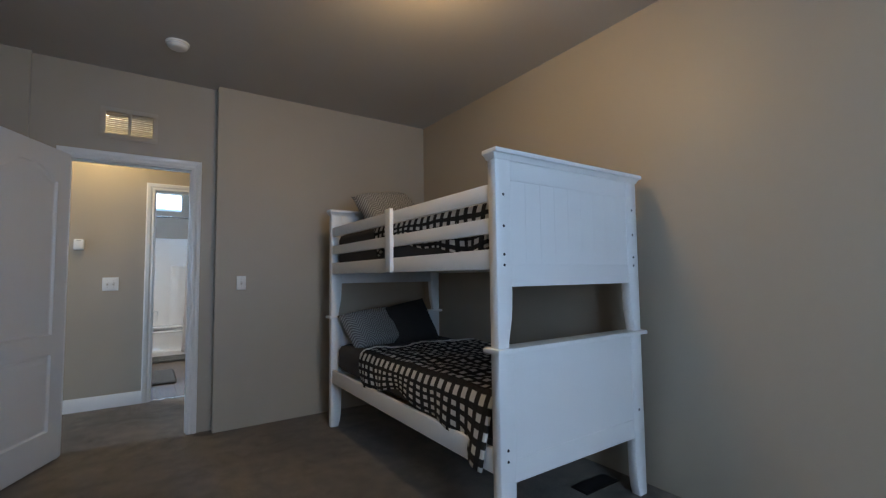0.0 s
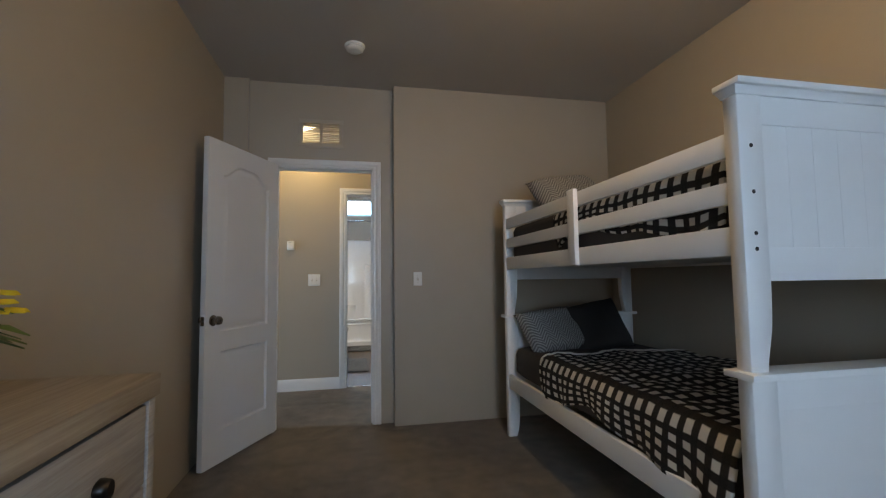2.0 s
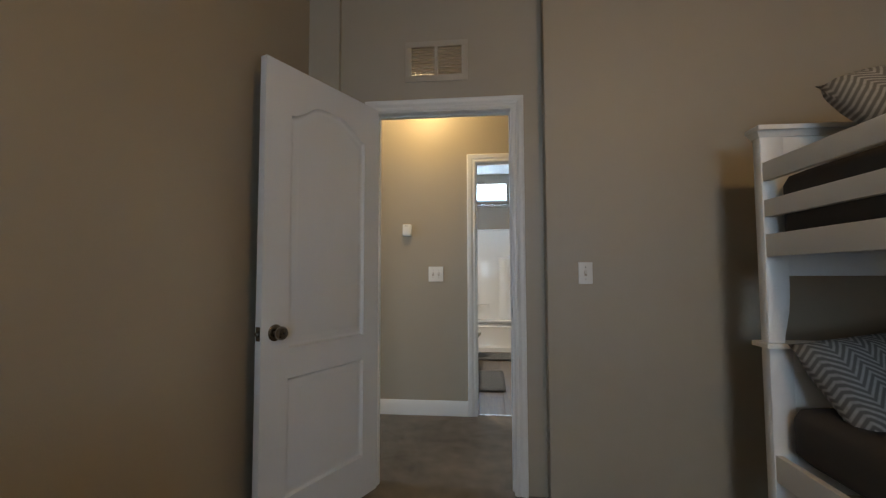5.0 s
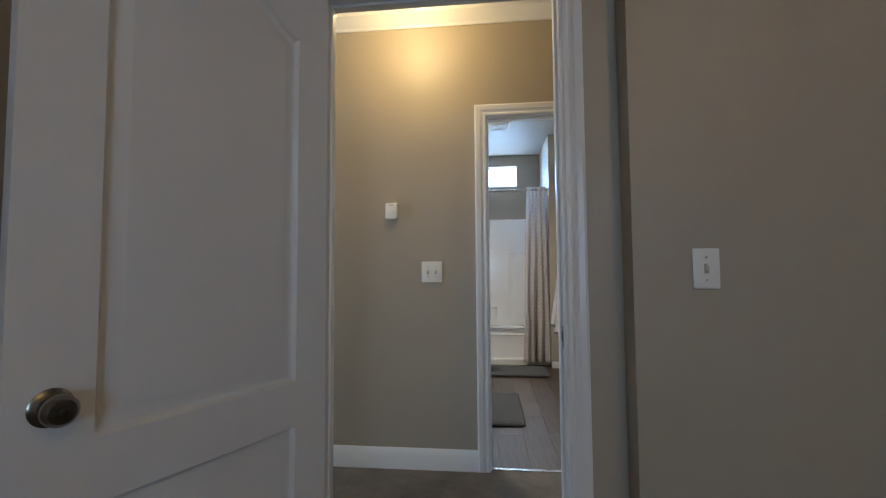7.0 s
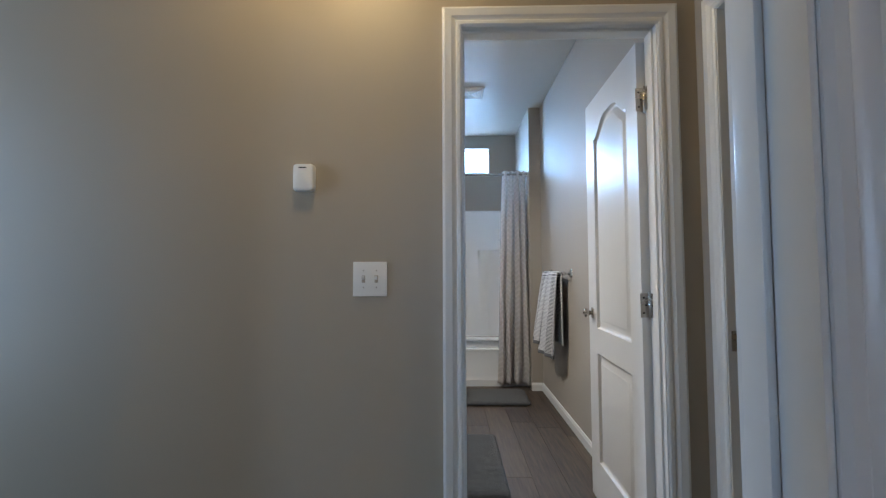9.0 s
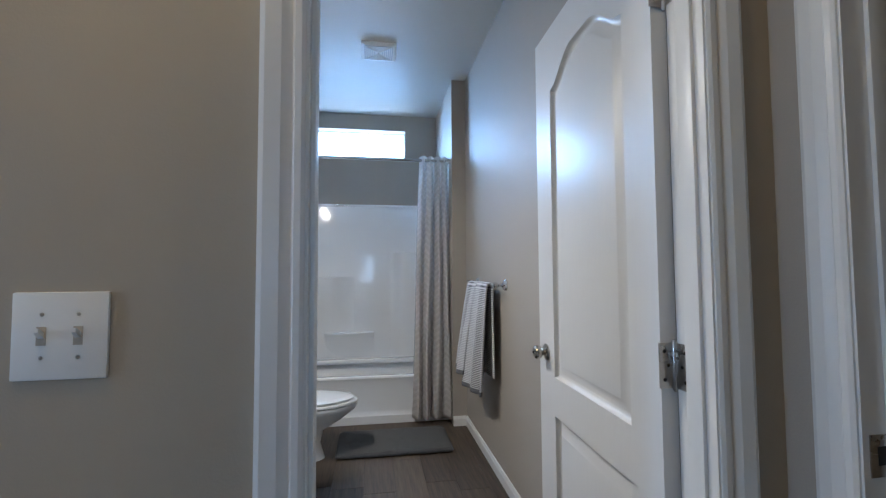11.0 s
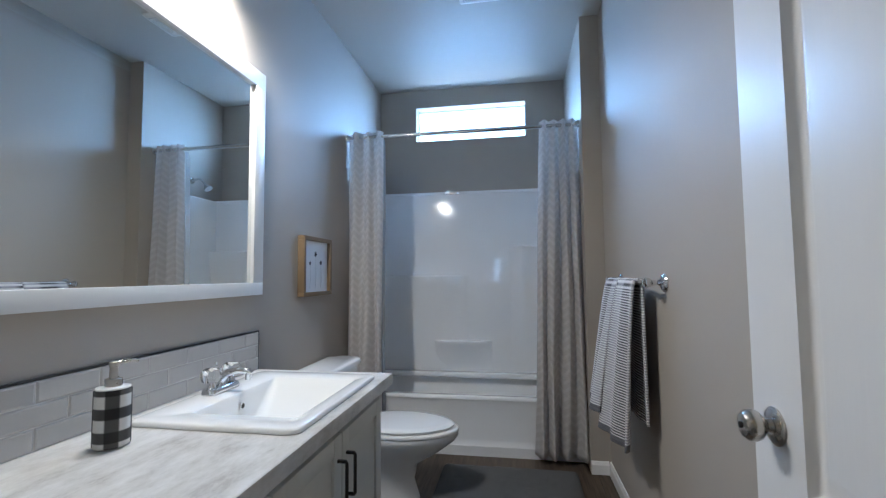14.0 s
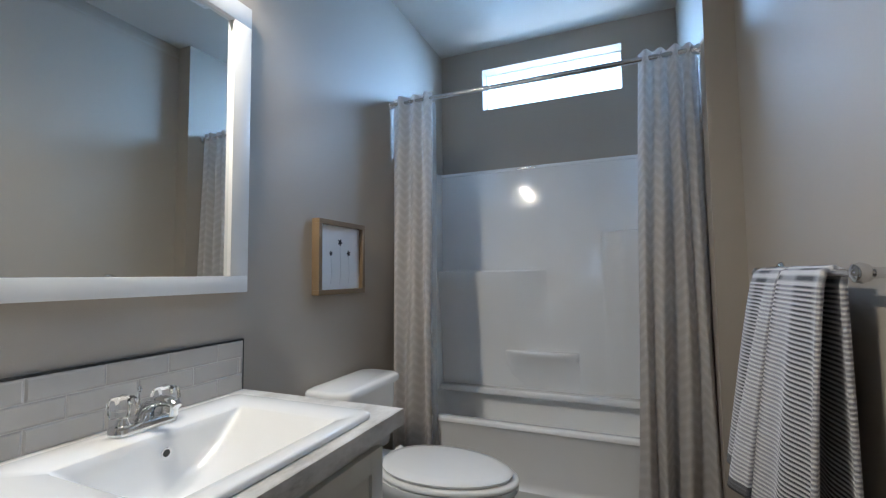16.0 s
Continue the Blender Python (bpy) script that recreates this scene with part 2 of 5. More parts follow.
def towel_mat():
    m, nt, b = nodes_of("striped_towel_terry")
    u, v = uv_of(nt)
    s = stripe(nt, v, 0.0105, 0.5, 0.25)
    # broad bands across the width in which the dark rows are strong or faint
    wide = stripe(nt, u, 0.27, 0.52, 0.15)
    light = mix(nt, wide, (0.74, 0.73, 0.725), (0.70, 0.69, 0.685))
    dark = mix(nt, wide, (0.36, 0.36, 0.39), (0.05, 0.05, 0.06))
    hem = mth(nt, "GREATER_THAN", 0.028, v)
    col = mix(nt, hem, mix(nt, s, light, dark), (0.13, 0.13, 0.14))
    nt.links.new(col, b.inputs["Base Color"])
    b.inputs["Roughness"].default_value = 0.95
    b.inputs["Sheen Weight"].default_value = 0.15
    fz = noise_of(nt, 420, 2, 0.7)
    bump_of(nt, b, mth(nt, "ADD", fz, mth(nt, "MULTIPLY", s, 0.7)), 0.8, 0.0025)
    return m


TOWEL = towel_mat()


def leafprint_mat():
    """Pillow cloth: pale grey herringbone leaves on mid grey."""
    m, nt, b = nodes_of("grey_herringbone_pillow_cloth")
    u, v = uv_of(nt)
    z = mth(nt, "ABSOLUTE", mth(nt, "SUBTRACT", mth(nt, "FRACT", mth(nt, "DIVIDE", u, 0.088)), 0.5))
    s = stripe(nt, mth(nt, "ADD", v, mth(nt, "MULTIPLY", z, 0.10)), 0.024, 0.45, 0.2)
    fz = noise_of(nt, 60, 3, 0.7)
    s2 = mth(nt, "MULTIPLY", s, mth(nt, "MULTIPLY_ADD", fz, 0.9, 0.3, clamp=True))
    nt.links.new(mix(nt, s2, (0.15, 0.142, 0.134), (0.44, 0.425, 0.40)), b.inputs["Base Color"])
    b.inputs["Roughness"].default_value = 0.9
    bump_of(nt, b, fz, 0.3, 0.002)
    return m


LEAFPRINT = leafprint_mat()


def laminate_mat():
    m, nt, b = nodes_of("grey_marbled_laminate")
    a = noise_of(nt, 9.0, 8, 0.72, (1.0, 0.35, 1.0))
    c = noise_of(nt, 30.0, 6, 0.7, (1.0, 0.5, 1.0))
    f = mth(nt, "ADD", mth(nt, "MULTIPLY", a, 0.75), mth(nt, "MULTIPLY", c, 0.30))
    ramp = nt.nodes.new("ShaderNodeValToRGB")
    e = ramp.color_ramp.elements
    e[0].position, e[0].color = 0.34, (0.26, 0.235, 0.21, 1)
    e[1].position, e[1].color = 0.62, (0.66, 0.645, 0.62, 1)
    k = e.new(0.47)
    k.color = (0.50, 0.48, 0.45, 1)
    nt.links.new(f, ramp.inputs["Fac"])
    nt.links.new(ramp.outputs["Color"], b.inputs["Base Color"])
    b.inputs["Roughness"].default_value = 0.34
    bump_of(nt, b, c, 0.1, 0.0006)
    return m


LAMINATE = laminate_mat()


def tile_mat():
    m, nt, b = nodes_of("glossy_grey_glass_tile")
    info = nt.nodes.new("ShaderNodeObjectInfo")
    f = mth(nt, "MULTIPLY_ADD", noise_of(nt, 30, 3, 0.6), 0.5, mth(nt, "MULTIPLY", info.outputs["Random"], 0.5))
    nt.links.new(mix(nt, f, (0.42, 0.405, 0.385), (0.50, 0.485, 0.465)), b.inputs["Base Color"])
    b.inputs["Roughness"].default_value = 0.12
    b.inputs["Coat Weight"].default_value = 0.4
    bump_of(nt, b, noise_of(nt, 40, 2, 0.5), 0.15, 0.0012)
    return m


TILE = tile_mat()


def shag_mat():
    m, nt, b = nodes_of("dark_grey_bath_mat_pile")
    big, fine = noise_of(nt, 11, 4, 0.65), noise_of(nt, 260, 2, 0.7)
    f = mth(nt, "ADD", mth(nt, "MULTIPLY", big, 0.65), mth(nt, "MULTIPLY", fine, 0.35))
    nt.links.new(mix(nt, f, (0.020, 0.020, 0.021), (0.078, 0.078, 0.080)), b.inputs["Base Color"])
    b.inputs["Roughness"].default_value = 1.0
    b.inputs["Sheen Weight"].default_value = 0.3
    bump_of(nt, b, mth(nt, "ADD", fine, big), 1.0, 0.012)
    return m


SHAG = shag_mat()


def glass_mat(name, rough=0.02, tint=(1, 1, 1)):
    m, nt, b = nodes_of(name)
    b.inputs["Base Color"].default_value = (*tint, 1)
    b.inputs["Transmission Weight"].default_value = 1.0
    b.inputs["Roughness"].default_value = rough
    b.inputs["IOR"].default_value = 1.48
    return m


GLASS = glass_mat("clear_glass")
CRYSTAL = glass_mat("clear_acrylic_knob", 0.03)


def mirror_mat():
    m, nt, b = nodes_of("mirror_silver")
    b.inputs["Base Color"].default_value = (0.86, 0.88, 0.87, 1)
    b.inputs["Metallic"].default_value = 1.0
    b.inputs["Roughness"].default_value = 0.01
    return m


MIRROR = mirror_mat()


def glow_mat(name, colour, strength):
    m, nt, b = nodes_of(name)
    b.inputs["Base Color"].default_value = (0.8, 0.8, 0.78, 1)
    b.inputs["Emission Color"].default_value = (*colour, 1)
    b.inputs["Emission Strength"].default_value = strength
    b.inputs["Roughness"].default_value = 0.4
    return m


GLOWGLASS = glow_mat("lit_frosted_glass", (1.0, 0.90, 0.74), 4.5)
VANITYGLASS = glow_mat("lit_vanity_glass", (1.0, 0.89, 0.70), 7.0)
GLOWSHADE = glow_mat("lit_linen_shade", (1.0, 0.93, 0.80), 1.6)

# ---- mesh helpers ----


def finish(name, bm, material, smooth=True, angle=35):
    bmesh.ops.recalc_face_normals(bm, faces=bm.faces[:])
    me = bpy.data.meshes.new(name)
    bm.to_mesh(me)
    bm.free()
    me.materials.append(material)
    if smooth:
        me.shade_smooth()
        me.set_sharp_from_angle(angle=radians(angle))
    return me


def part(name, bm, material, parent, label="", angle=35):
    o = new(name, finish(name, bm, material, True, angle))
    o.parent = parent
    if label:
        tagged(o, label)
    return o


def thing(name, m, label, category, group=""):
    o = new(name)
    o.empty_display_size = 0.1
    o.matrix_world = m
    tagged(o, label, category, group)
    return o


def struct(name, bm, material, label="", angle=35):
    o = new(name, finish(name, bm, material, True, angle))
    tagged(o, label, kind="structure")
    return o


def box(bm, x0, x1, y0, y1, z0, z1, bev=0.0, seg=2):
    r = bmesh.ops.create_cube(bm, size=1.0, matrix=Matrix.LocRotScale(
        ((x0 + x1) / 2, (y0 + y1) / 2, (z0 + z1) / 2), None, (x1 - x0, y1 - y0, z1 - z0)))
    if bev:
        edges = list({e for v in r["verts"] for e in v.link_edges})
        bmesh.ops.bevel(bm, geom=edges, offset=bev, segments=seg, profile=0.6, affect="EDGES")
    return bm


def cube(*a, **k):
    return box(bmesh.new(), *a, **k)


def loft(bm, loops, cap0=True, cap1=True, closed=True):
    rows = [[bm.verts.new(p) for p in lp] for lp in loops]
    n = len(rows[0])
    for a, b in zip(rows, rows[1:]):
        for i in range(n if closed else n - 1):
            j = (i + 1) % n
            bm.faces.new((a[i], a[j], b[j], b[i]))
    if cap0:
        bm.faces.new(rows[0][::-1])
    if cap1:
        bm.faces.new(rows[-1])
    return bm


def lathe(bm, prof, seg=24, m=Matrix.Identity(4)):
    """A turned shape from (radius, height) pairs round the axis z of m."""
    loops = [[m @ Vector((r * math.cos(2 * math.pi * i / seg), r * math.sin(2 * math.pi * i / seg), h)) for i in range(seg)]
             for r, h in prof]
    return loft(bm, loops)


def tube(bm, pts, r, seg=10):
    pts = [Vector(p) for p in pts]
    loops = []
    up = None
    for i, p in enumerate(pts):
        d = (pts[min(i + 1, len(pts) - 1)] - pts[max(i - 1, 0)]).normalized()
        if up is None:
            up = d.orthogonal().normalized()
        up = (up - d * up.dot(d)).normalized()
        side = d.cross(up)
        rr = r[i] if isinstance(r, (list, tuple)) else r
        loops.append([p + (up * math.cos(a) + side * math.sin(a)) * rr for a in (2 * math.pi * k / seg for k in range(seg))])
    return loft(bm, loops)


def rrect(x0, x1, y0, y1, r, z, n=5):
    """A rounded rectangle as a loop of points."""
    out = []
    for cx, cy, a0 in ((x1 - r, y1 - r, 0), (x0 + r, y1 - r, 90), (x0 + r, y0 + r, 180), (x1 - r, y0 + r, 270)):
        for k in range(n + 1):
            a = radians(a0 + 90 * k / n)
            out.append(Vector((cx + r * math.cos(a), cy + r * math.sin(a), z)))
    return out


def oval(cx, cy, rx, ry, z, n=32, egg=0.0):
    out = []
    for k in range(n):
        a = 2 * math.pi * k / n
        c, s = math.cos(a), math.sin(a)
        out.append(Vector((cx + rx * c, cy + ry * s * (1 - egg * c), z)))
    return out


def cloth(name, fn, nu, nv, material, parent, label="", thick=0.006, uv=None):
    """A cloth sheet: fn(u, v) gives the place, uv(u, v) the pattern's place in metres."""
    bm = bmesh.new()
    lay = bm.loops.layers.uv.new("UVMap")
    g = [[bm.verts.new(fn(i / nu, j / nv)) for j in range(nv + 1)] for i in range(nu + 1)]
    for i in range(nu):
        for j in range(nv):
            f = bm.faces.new((g[i][j], g[i + 1][j], g[i + 1][j + 1], g[i][j + 1]))
            for lp, (a, b) in zip(f.loops, ((i, j), (i + 1, j), (i + 1, j + 1), (i, j + 1))):
                lp[lay].uv = uv(a / nu, b / nv)
    me = bpy.data.meshes.new(name)
    bm.to_mesh(me)
    bm.free()
    me.materials.append(material)
    me.shade_smooth()
    o = new(name, me)
    o.parent = parent
    if label:
        tagged(o, label)
    if thick:
        md = o.modifiers.new("thickness", "SOLIDIFY")
        md.thickness, md.offset = thick, 0.0
    return o


def pillow(name, m, w, h, t, material, label, sag=0.0):
    """A stuffed cushion in the local plane x (w) by y (h), t thick."""
    bm = bmesh.new()
    lay = bm.loops.layers.uv.new("UVMap")
    n = 18

    def at(i, j, side):
        a, b = 2 * i / n - 1, 2 * j / n - 1
        puff = max(0.0, (1 - a ** 4) * (1 - b ** 4)) ** 0.45
        pinch = 1 - 0.07 * (1 - abs(a) ** 2) * abs(b) ** 3
        pinch2 = 1 - 0.07 * (1 - abs(b) ** 2) * abs(a) ** 3
        wob = noise.noise(Vector((a * 2.3, b * 2.3, side + w * 9))) * 0.012
        return Vector((a * w / 2 * pinch2, b * h / 2 * pinch, side * (puff * t / 2) + wob * puff - sag * a * a))
    for side in (-1, 1):
        g = [[bm.verts.new(at(i, j, side)) for j in range(n + 1)] for i in range(n + 1)]
        for i in range(n):
            for j in range(n):
                f = bm.faces.new((g[i][j], g[i + 1][j], g[i + 1][j + 1], g[i][j + 1]))
                for lp in f.loops:
                    lp[lay].uv = (lp.vert.co.x, lp.vert.co.y)
    bmesh.ops.remove_doubles(bm, verts=bm.verts[:], dist=0.0005)
    bmesh.ops.recalc_face_normals(bm, faces=bm.faces[:])
    me = bpy.data.meshes.new(name)
    bm.to_mesh(me)
    bm.free()
    me.materials.append(material)
    me.shade_smooth()
    o = new(name, me)
    o.matrix_world = m
    tagged(o, label, "pillow")
    return o


def wall(name, along, p0, p1, a0, a1, z0, z1, holes=(), material=WALL, label="taupe painted drywall"):
    """A wall along 'x' or 'y', p0 to p1 thick, with holes (a0, a1, z0, z1) that go through it."""
    bm = bmesh.new()

    def add(s0, s1, b0, b1):
        if s1 - s0 > 1e-4 and b1 - b0 > 1e-4:
            if along == "x":
                box(bm, s0, s1, p0, p1, b0, b1)
            else:
                box(bm, p0, p1, s0, s1, b0, b1)
    cuts = sorted({a0, a1, *[h[0] for h in holes], *[h[1] for h in holes]})
    for s0, s1 in zip(cuts, cuts[1:]):
        z = z0
        for h in sorted((h for h in holes if h[0] <= s0 and h[1] >= s1), key=lambda q: q[2]):
            add(s0, s1, z, h[2])
            z = h[3]
        add(s0, s1, z, z1)
    bmesh.ops.remove_doubles(bm, verts=bm.verts[:], dist=1e-5)
    return struct(name, bm, material, label)


# ---- structure ----
H, HB = 2.70, 2.778          # ceilings: bedrooms and hall, bathroom
XL, XR = -0.83, 2.36         # bedroom side walls
YD, TH = 4.893, 0.085         # bedroom door wall and its thickness
YH = 6.116                   # hall wall with the bathroom door
BX0, BX1, BY1 = -0.775, 0.905, 9.74
DO = (-0.460, 0.300)         # bedroom door opening
HO = (0.052, 0.776)          # bathroom door opening
RO = (5.20, 6.000)           # second bedroom door opening, along y
DHT, BHT = 2.035, 2.060       # opening heights: bedrooms, bathroom

wall("wall_left", "y", XL - 0.1, XL, -0.75, YD, 0, H, label="taupe drywall beside the dresser and open door")
wall("wall_right", "y", XR, XR + 0.1, -0.75, YD - 0.09, 0, H, label="taupe drywall along the bunk bed")
wall("wall_rear", "x", -0.84, -0.75, XL - 0.1, XR + 0.1, 0, H, [(0.03, 1.07, 0.9, 2.1)], label="taupe drywall at the rear of the bedroom")
wall("wall_door", "x", YD, YD + TH, -3.3, 0.455, 0, H, [(*DO, 0, DHT), (-0.262, 0.032, 2.222, 2.385)], label="taupe drywall round the bedroom door")
wall("wall_door_jog", "x", YD - 0.09, YD + TH, 0.455, XR + 0.1, 0, H, label="taupe drywall that stands proud of the door wall")
wall("wall_door_corner", "x", YD - 0.035, YD - 0.001, XL, -0.655, 0, H, label="narrow proud strip of taupe drywall")
wall("wall_hall", "x", YH, YH + 0.088, -3.3, BX1, 0, H + 0.08, [(*HO, 0, BHT)], label="taupe hall wall with thermostat and switches")
wall("wall_hall_end", "y", -3.42, -3.3, YD, YH + 0.088, 0, H, [(5.15, 6.0, 0.35, 2.30)], label="hall end wall with a daylight opening")
wall("wall_bath_right", "y", BX1, BX1 + 0.088, YD + TH, BY1, 0, HB, [(*RO, 0, DHT)], WALL_BATH, "greige drywall with a towel bar")
wall("wall_bath_left", "y", BX0 - 0.1, BX0, YH + 0.088, BY1, 0, HB, (), WALL_BATH, "greige drywall behind mirror and vanity")
wall("wall_window", "x", BY1, BY1 + 0.15, BX0 - 0.1, BX1 + 0.1, 0, HB, [(-0.455, 0.478, 2.325, 2.622)], WALL_BATH, "greige drywall above the tub with a slot window")
wall("wall_tub_stub", "x", 8.85, BY1, 0.792, BX1, 0, HB, (), WALL_BATH, "short greige wall at the end of the tub")
wall("wall_second_far", "y", 4.0, 4.1, YD + TH, 10.1, 0, H, (), WALL_BATH, "taupe drywall behind a bed")
wall("wall_second_side", "x", 10.0, 10.1, BX1 + 0.084, 4.0, 0, H, (), WALL)
wall("wall_second_near", "x", YD, YD + TH, XR + 0.1, 4.1, 0, H, (), WALL)
wall("wall_second_inner", "y", BX1 + 0.084, BX1 + 0.088, BY1, 10.0, 0, H, (), WALL)

for nm, x0, x1, y0, y1, z, mt in (("ceiling_bedroom", XL - 0.1, XR + 0.1, -0.84, YD, H, CEIL), ("ceiling_hall", -3.42, BX1, YD, YH, H, CEIL),
                                  ("ceiling_bathroom", BX0 - 0.1, BX1, YH + 0.088, BY1 + 0.15, HB, CEIL_BATH),
                                  ("ceiling_second", BX1, 4.1, YD, 10.1, H, CEIL_BATH)):
    struct(nm, cube(x0, x1, y0, y1, z, z + 0.1), mt, "painted flat ceiling")
struct("floor_carpet", cube(-3.42, 4.1, -0.84, YH + 0.03, -0.12, 0.0), CARPET, "worn taupe wall-to-wall carpet")
struct("floor_carpet_second", cube(BX1, 4.1, YH + 0.03, 10.1, -0.12, 0.0), CARPET, "dark taupe carpet")
FLOOR_BATH = struct("floor_bathroom", cube(BX0 - 0.1, BX1, YH + 0.03, BY1, -0.12, -0.005), BLACK, "grey-brown wood-look vinyl planks")
struct("ground", cube(-60, 60, -60, 60, -0.8, -0.6), GROUNDMAT, "dry bare ground outside")


def casing(name, along, face, out, a0, a1, w, ztop, floor=0.0, legs="both"):
    """Profiled door trim on a wall face; out is the side it stands proud to (+1 or -1)."""
    t = thing(name, Matrix.Identity(4), "white painted moulded door casing", "door trim")
    tagged(t, kind="structure")
    prof = ((0.0, 0.008), (0.006, 0.012), (0.016, 0.012), (0.020, 0.009), (0.030, 0.011), (0.036, 0.015), (w - 0.010, 0.017), (w - 0.002, 0.014), (w, 0.0))

    def at(s, p, z):
        return Vector((s, face + out * p, z)) if along == "x" else Vector((face + out * p, s, z))
    for nm in ("jamb_trim_a", "jamb_trim_b", "head_trim"):
        loops = []
        for d, p in ((0.0, 0.0), *prof):
            if nm == "jamb_trim_a":
                ends = (at(a0 - d, p, floor), at(a0 - d, p, ztop + d))
            elif nm == "jamb_trim_b":
                ends = (at(a1 + d, p, floor), at(a1 + d, p, ztop + d))
            else:
                ends = (at(a0 - d, p, ztop + d), at(a1 + d, p, ztop + d))
            loops.append(ends)
        bm = bmesh.new()
        n = len(loops)
        g = [[bm.verts.new(e) for e in lp] for lp in loops]
        for i in range(n):
            j = (i + 1) % n
            bm.faces.new((g[i][0], g[i][1], g[j][1], g[j][0]))
        bm.faces.new([q[0] for q in g])
        bm.faces.new([q[1] for q in g][::-1])
        part("casing_board", bm, TRIM, t, angle=25)
    return t


def lining(name, along, a0, a1, p0, p1, ztop, stop):
    """The white jamb lining in an opening, with its door stop."""
    t = thing(name, Matrix.Identity(4), "white painted door jamb with a stop", "door jamb")
    tagged(t, kind="structure")
    th = 0.014
    for s0, s1, z0, z1 in ((a0, a0 + th, 0, ztop), (a1 - th, a1, 0, ztop), (a0 + th, a1 - th, ztop - th, ztop)):
        part("jamb_board", cube(s0, s1, p0, p1, z0, z1) if along == "x" else cube(p0, p1, s0, s1, z0, z1), TRIM, t)
    for s0, s1, z0, z1 in ((a0 + th, a0 + th + 0.008, 0, ztop - th), (a1 - th - 0.008, a1 - th, 0, ztop - th), (a0 + th + 0.008, a1 - th - 0.008, ztop - th - 0.011, ztop - th)):
        part("door_stop", cube(s0, s1, *stop, z0, z1, bev=0.002) if along == "x" else cube(*stop, s0, s1, z0, z1, bev=0.002), TRIM, t)
    return t


casing("door_trim_bedroom", "x", YD, -1, DO[0] + 0.008, DO[1] - 0.008, 0.063, DHT - 0.008)
casing("door_trim_bedroom_hall", "x", YD + TH, 1, DO[0] + 0.008, DO[1] - 0.008, 0.058, DHT - 0.008)
lining("door_jamb_bedroom", "x", *DO, YD - 0.004, YD + TH + 0.004, DHT, (YD + 0.040, YD + 0.072))
casing("door_trim_bath", "x", YH, -1, HO[0] + 0.010, HO[1] - 0.010, 0.070, BHT - 0.012)
casing("door_trim_bath_inner", "x", YH + 0.088, 1, HO[0] + 0.010, HO[1] - 0.010, 0.06, BHT - 0.012)
lining("door_jamb_bath", "x", *HO, YH - 0.004, YH + 0.092, BHT, (YH + 0.02, YH + 0.06))
casing("door_trim_second", "y", BX1, -1, RO[0] + 0.010, RO[1] - 0.010, 0.064, DHT - 0.01)
lining("door_jamb_second", "y", *RO, BX1 - 0.004, BX1 + 0.092, DHT, (BX1 + 0.040, BX1 + 0.072))


def skirting(name, along, face, out, a0, a1, h, t=0.013):
    bm = bmesh.new()
    prof = ((0, 0), (t, 0), (t, h * 0.72), (t * 0.75, h * 0.80), (t * 0.6, h * 0.93), (t * 0.3, h), (0, h))
    loops = [[Vector((s, face + out * p, z)) if along == "x" else Vector((face + out * p, s, z)) for p, z in prof] for s in (a0, a1)]
    loft(bm, loops)
    return struct(name, bm, TRIM, "white painted baseboard", 25)


skirting("baseboard_hall", "x", YH, -1, -3.3, HO[0] - 0.060, 0.118)
skirting("baseboard_bath_right", "y", BX1, -1, YH + 0.17, 8.85, 0.075)
skirting("baseboard_bath_stub", "x", 8.85, -1, 0.792, BX1 - 0.013, 0.075)
skirting("baseboard_bath_left", "y", BX0, 1, 7.93, 9.0, 0.075)


def crown(name, face, out, a0, a1, zc):
    prof = ((0, -0.088), (0.010, -0.088), (0.014, -0.074), (0.030, -0.058), (0.048, -0.030), (0.062, -0.020), (0.066, -0.006), (0.07, 0), (0, 0))
    bm = bmesh.new()
    loft(bm, [[Vector((s, face + out * p, zc + z)) for p, z in prof] for s in (a0, a1)])
    return struct(name, bm, TRIM, "white moulded crown trim", 25)


crown("crown_trim_hall", YH, -1, -3.3, BX1, H)

# ---- doors ----


def arch_loop(x0, x1, z0, z1, rise, n=14):
    """A panel outline with an eyebrow arch at its top, in x and z."""
    pts = [(x0, z0), (x1, z0), (x1, z1 - rise)]
    if rise:
        for k in range(1, n):
            s = k / n
            x = x1 + (x0 - x1) * s
            d = min(1.0, max(0.0, (0.5 - abs(s - 0.5)) / 0.5))
            pts.append((x, z1 - rise + rise * (0.5 - 0.5 * math.cos(math.pi * min(1.0, d * 1.35)))))
    pts.append((x0, z1 - rise))
    return pts


def shrink(pts, d):
    """Moves a closed outline inwards by d."""
    out, n = [], len(pts)
    for i in range(n):
        a, b, c = Vector(pts[i - 1]), Vector(pts[i]), Vector(pts[(i + 1) % n])
        e1, e2 = (b - a).normalized(), (c - b).normalized()
        n1, n2 = Vector((-e1.y, e1.x)), Vector((-e2.y, e2.x))
        k = (n1 + n2)
        k = k / max(0.35, k.dot(n1))
        q = b + k * d
        out.append((q.x, q.y))
    return out


